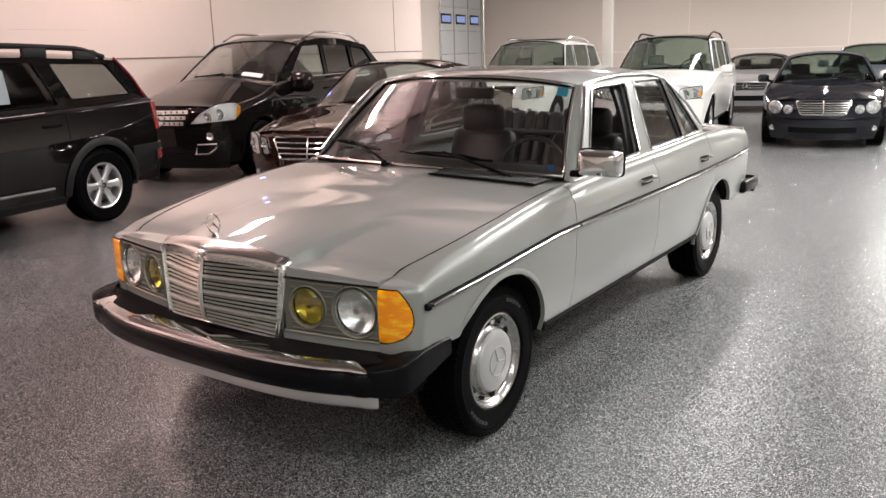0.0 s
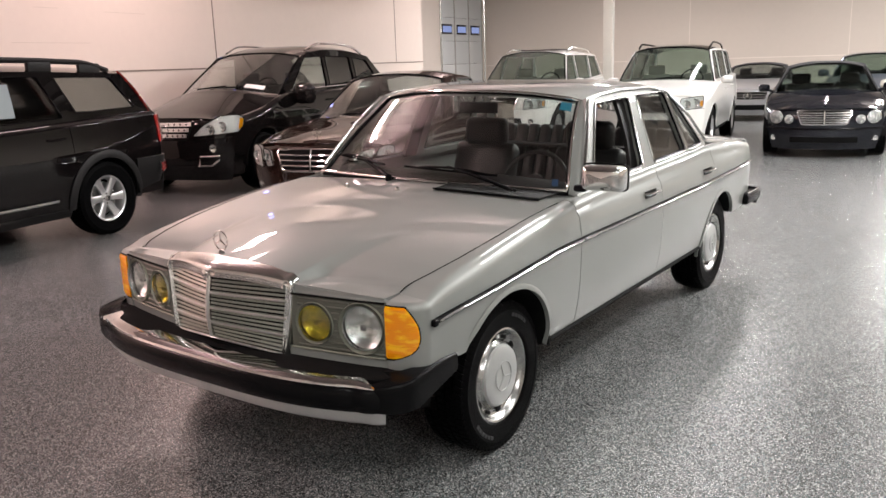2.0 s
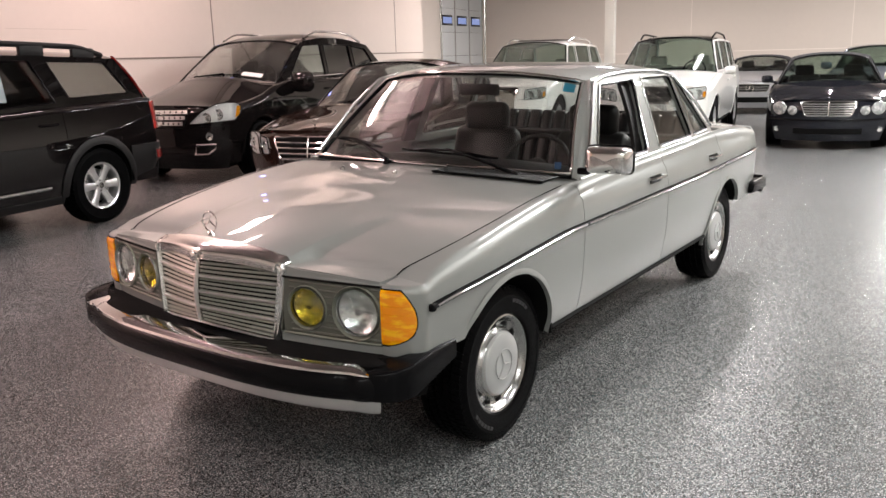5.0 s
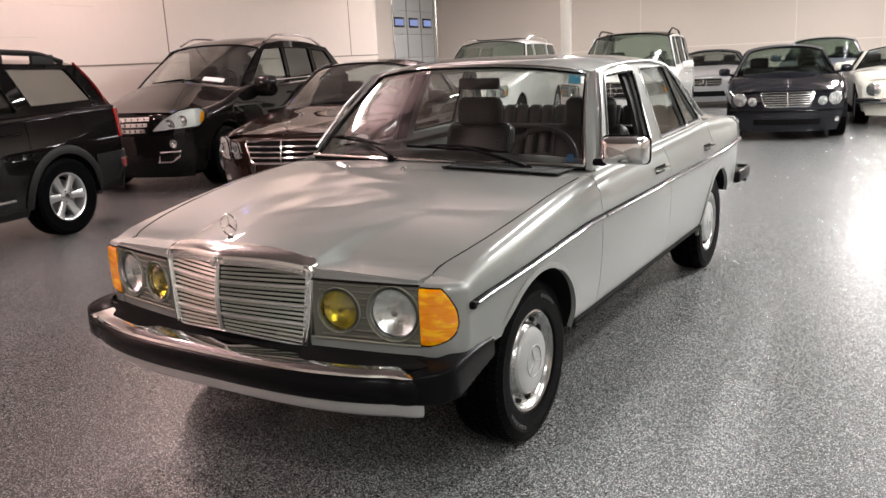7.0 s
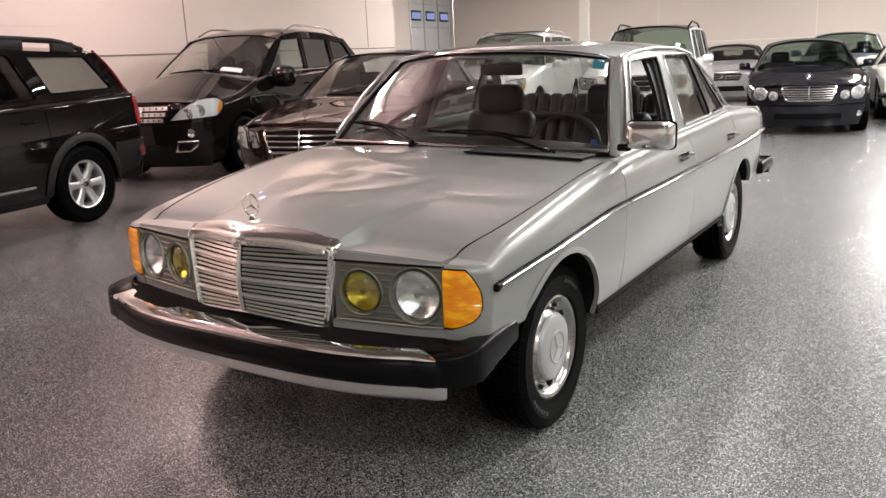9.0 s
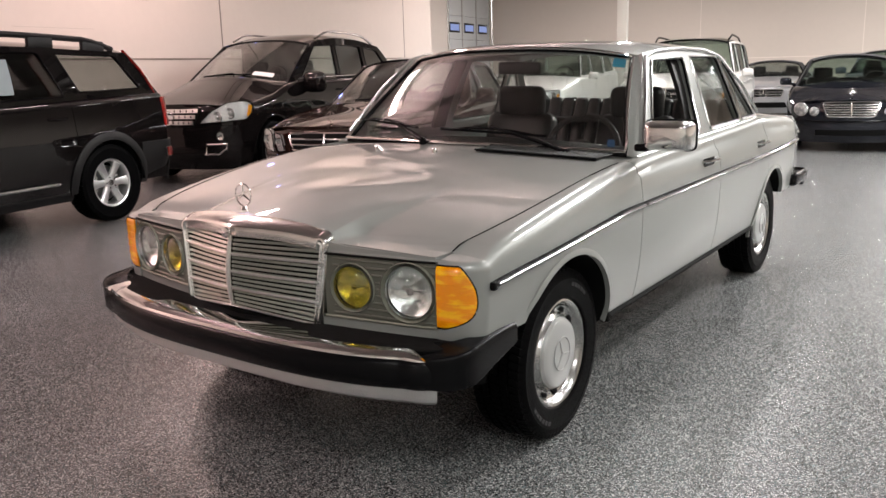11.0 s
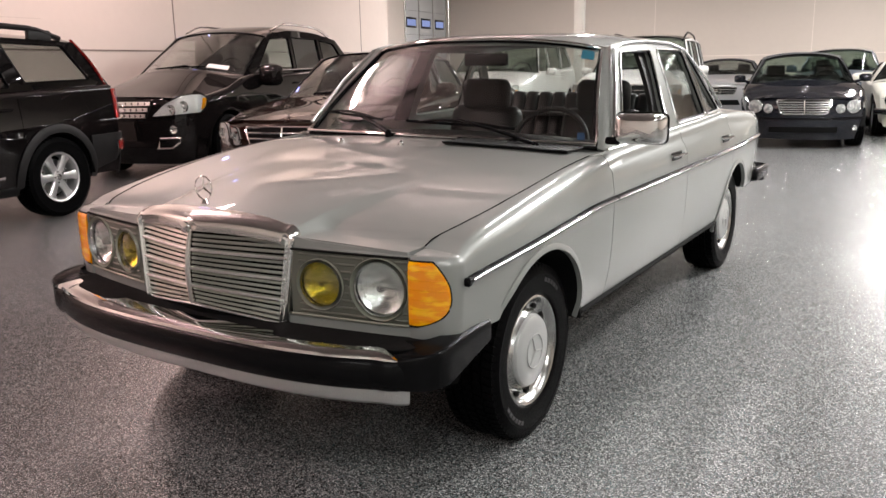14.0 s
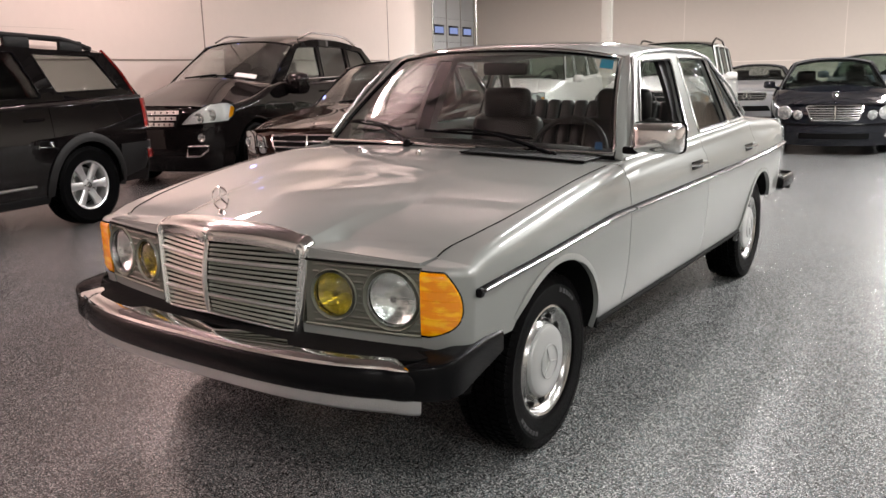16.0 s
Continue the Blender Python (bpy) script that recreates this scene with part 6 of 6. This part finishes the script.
    for s in (1, -1):
        part("bumper_corner", box(min(s * 0.80, s * 0.875), max(s * 0.80, s * 0.875), 3.46, 3.82, 0.465, 0.55, 0.022, 3), "rubber", rb)
        part("bumper_chrome", box(min(s * 0.862, s * 0.872), max(s * 0.862, s * 0.872), 3.48, 3.80, 0.548, 0.560, 0.005), "chrome", rb)
        part("tail_lamp", quad_on(sh.back_x, [(s * 0.40, 0.62), (s * 0.80, 0.62), (s * 0.79, 0.84), (s * 0.40, 0.84)], 0.012), "red", root)

    # side mouldings, door handles, mirror
    for s in (1, -1):
        for a, b in ((-0.49, 0.62), (0.63, 1.655), (1.665, 2.635), (2.645, 3.55)):
            zz = lambda y: 0.686 + 0.076 * max(0, min(1, (y + 0.475) / 0.9)) ** 0.85 if y < 0.425 else 0.762 + 0.006 * (y - 0.425)
            bm = grid(lambda y, v: (s * (sh.W(y) + 0.001 + 0.016 * math.sin(math.pi * v) ** 0.6), y, zz(y) - 0.013 + 0.026 * v), lin(a, b, 16), lin(0, 1, 7), 0.004, (0, 1, 0.75))
            m = part("side_moulding", bm, "rubber", root)
            bm = grid(lambda y, v: (s * (sh.W(y) + 0.0140 + 0.006 * math.sin(math.pi * v) ** 0.7), y, zz(y) - 0.0045 + 0.011 * v), lin(a + 0.010, b - 0.002, 14), lin(0, 1, 6), 0.003, (0, 1, 0.75))
            part("moulding_strip", bm, "chrome", m)
            if a < 0:
                part("end_cap", box(min(s * (sh.W(a) - 0.004), s * (sh.W(a) + 0.018)), max(s * (sh.W(a) - 0.004), s * (sh.W(a) + 0.018)), a - 0.022, a + 0.004, zz(a) - 0.015, zz(a) + 0.012, 0.007, 3), "rubber", m)
        part("sill_line", tube([(s * (sh.W(y) - sh.inset(0.366) + 0.0005), y, 0.358) for y in lin(0.38, 2.42, 24)], 0.012, 6), "under", root)
        for y in (1.49, 2.46):
            z = 0.852
            x = sh.W(y) - sh.inset(z)
            h = part("door_handle", tube([(s * (x + 0.004), y - 0.10, z), (s * (x + 0.03), y - 0.075, z + 0.003), (s * (x + 0.032), y + 0.05, z + 0.003), (s * (x + 0.004), y + 0.085, z)], 0.0080, 8, flat=0.9), "chrome", root)
            # a black plate on the door stands for the shade behind the handle
            part("handle_recess", box(min(s * (x - 0.002), s * (x + 0.005)), max(s * (x - 0.002), s * (x + 0.005)), y - 0.085, y + 0.07, z - 0.026, z + 0.013, 0.002), "rubber", h)
        part("gutter", tube([(s * (side_x(y, z) + 0.010), y, z) for y, z in [(0.80, 0.99), (0.99, 1.20), (1.15, 1.345), (1.29, 1.372), (1.6, 1.385), (2.0, 1.378), (2.24, 1.345), (2.45, 1.18), (2.64, 1.02)]], 0.009, 6), "dull_chrome", root)
        part("window_divider", tube([(s * (side_x(y, z) + 0.004), y, z) for y, z in ((2.267, 0.985), (2.25, 1.16), (2.217, 1.345))], 0.006, 6), "chrome", root)
        part("belt_trim", tube([(s * (sh.edge(y) + 0.010), y, sh.belt(y) + 0.004) for y in lin(0.72, 2.68, 20)], 0.007, 6), "dull_chrome", root)
    mirror = empty("door_mirror")
    mirror.parent = root
    mirror.matrix_basis = pose(0.952, 0.692, 1.036, 0, 0, 6)
    sgn = lambda v, e: math.copysign(abs(v) ** e, v)
    part("housing", grid(lambda t, q: (0.103 * sgn(math.cos(q), 0.30) * math.cos(t) ** 0.35, 0.046 - 0.085 * math.sin(t) ** 0.8, 0.060 * sgn(math.sin(q), 0.30) * math.cos(t) ** 0.35), lin(0, 1.5707963, 14), lin(0, 2 * math.pi, 41)), "chrome", mirror)
    part("gasket", grid(lambda t, q: (0.107 * sgn(math.cos(q), 0.30) * t, 0.0430, 0.064 * sgn(math.sin(q), 0.30) * t), [0.8, 0.9, 1.0], lin(0, 2 * math.pi, 41), 0.008, (0, 1, 0)), "rubber", mirror)
    part("mirror_glass", box(-0.088, 0.088, 0.0565, 0.059, -0.048, 0.048), "mirror", mirror)
    part("foot", box(-0.135, -0.075, -0.01, 0.03, -0.066, -0.036, 0.010, 3), "rubber", mirror)

    # windscreen furniture
    for a, b, pivot, mid in (((-0.70, 0.775, 1.055), (-0.25, 0.645, 1.035), (-0.17, 0.575, 0.985), (-0.44, 0.685, 1.050)), ((-0.11, 0.635, 1.035), (0.42, 0.665, 1.018), (0.55, 0.600, 0.962), (0.17, 0.625, 1.040))):
        a, b, pivot, mid = Vector(a), Vector(b), Vector(pivot), Vector(mid)
        blade = part("wiper", tube([a, a.lerp(b, 0.5), b], 0.0065, 6), "rubber", root)
        bow = Vector((0, -0.012, 0.013))
        part("wiper_bridge", tube([a.lerp(b, 0.12), a.lerp(b, 0.28) + bow, a.lerp(b, 0.5) + bow * 1.3, a.lerp(b, 0.72) + bow, a.lerp(b, 0.88)], 0.006, 6), "rubber", blade)
        part("wiper_arm", tube([pivot, pivot.lerp(mid, 0.3) + Vector((0, -0.012, 0.012)), pivot.lerp(mid, 0.7) + Vector((0, -0.014, 0.014)), mid + bow], lambda t: 0.014 - 0.006 * t, 8, flat=0.7), "rubber", blade)
        part("wiper_pivot", lathe([(-0.03, 0.016), (0.006, 0.016), (0.012, 0.010), (0.013, 0.001)], 16, "z", pivot), "rubber", blade)
    part("cowl_panel", grid(lambda x, v: (x, 0.603 + (0.02 + 0.125 * (x / 0.73) ** 2) * v, sh.top_at(x, 0.60) - 0.002 - 0.004 * v), lin(-0.79, 0.79, 29), lin(0, 1, 5), 0.006, (0, 0.6, 0)), "silver", root)
    sweep = lambda x: 0.105 * (x / 0.75) ** 2
    vent_y = lambda x, v: 0.462 + 0.122 * v + sweep(x) * (0.65 + 0.35 * v)
    vent = lambda x, v, up: (x, vent_y(x, v), sh.top_at(x, min(0.60, vent_y(x, v))) + up)
    cowl = part("cowl_grille", grid(lambda u, v: vent(0.19 + 0.53 * u, v, 0.010), lin(0, 1, 14), lin(0, 1, 3), 0.006, (0, 1, 0)), "under", root)
    for k in range(26):
        x = 0.20 + 0.51 * k / 25
        part("fin", tube([vent(x, 0.02, 0.013), vent(x + 0.016, 0.98, 0.013)], 0.0026, 5), "cladding", cowl)
    for v in (0.0, 1.0):
        part("vent_edge", tube([vent(x, v, 0.011) for x in lin(0.185, 0.725, 14)], 0.004, 5), "rubber", cowl)
    for x in (-0.30, 0.02):
        part("washer_jet", lathe([(0.0, 0.012), (0.012, 0.011), (0.02, 0.001)], 14, "z", (x, 0.40, sh.top_at(x, 0.40))), "dull_chrome", root)
    part("screen_trim", tube([Vector(ws(u, 0.0)) + Vector((0, -0.016, 0.014)) for u in lin(-1, 1, 20)] + [Vector(ws(1, v)) + Vector((0.008, -0.008, 0)) for v in lin(0.1, 1, 8)] + [Vector(ws(u, 1.0)) + Vector((0, -0.008, 0.006)) for u in lin(0.95, -0.95, 20)] + [Vector(ws(-1, v)) + Vector((-0.008, -0.008, 0)) for v in lin(1, 0.1, 8)], 0.0075, 8, closed=True), "chrome", root)
    part("inspection_sticker", quad_on(lambda x, z, o: Vector(ws(x, z)) + Vector((0, 0.02, 0)), [(0.89, 0.06), (0.93, 0.06), (0.93, 0.13), (0.89, 0.13)], 0, 3, 3, 0.002), "blue", root)
    part("screen_label", quad_on(lambda x, z, o: Vector(ws(x, z)) + Vector((0, 0.012, 0)), [(0.86, 0.87), (0.95, 0.87), (0.95, 0.96), (0.86, 0.96)], 0, 3, 3, 0.002), "cyan", root, "translucent blue label")

    # cabin
    dashboard(root, 0.68, 1.20, 0.94, 0.68)
    for x in (-0.36, 0.36):
        seat(root, x, 1.42, 0.30, 0.45, 0.62)
    bench(root, 2.16, 0.38, 1.34, 0.62, 14)
    steering_wheel(root, 0.36, 1.14, 0.89, 0.195)
    for s in (1, -1):
        bm = grid(lambda v, w: (s * (side_x(1.5 + 0.08 * v, 0.98 + 0.36 * v) - 0.035), 1.475 + 0.06 * v + 0.12 * w, 0.96 + 0.385 * v), lin(0, 1, 6), [0, 0.5, 1], 0.02, (0, 1.5, 1.1))
        part("pillar_trim", bm, "dash", root)
    part("rear_view_mirror", box(-0.12, 0.12, 1.16, 1.19, 1.27, 1.33, 0.012, 3), "dash", root)
    part("parcel_shelf", box(-0.66, 0.66, 2.45, 2.90, 0.94, 0.965, 0.005), "dash", root)
    part("headliner", box(-0.57, 0.57, 1.20, 2.20, 1.365, 1.375), "dash", root)
    return root


car = silver_saloon()
# the body sits a little lower on its left springs
lean = Matrix.Translation((0.65, 0, 0.9)) @ Matrix.Rotation(radians(0.9), 4, "Y") @ Matrix.Translation((-0.65, 0, -0.9))
for ob in car.children:
    if not ob.name.startswith("wheel.") and ob.name != "wheel":
        ob.matrix_basis = lean @ ob.matrix_basis
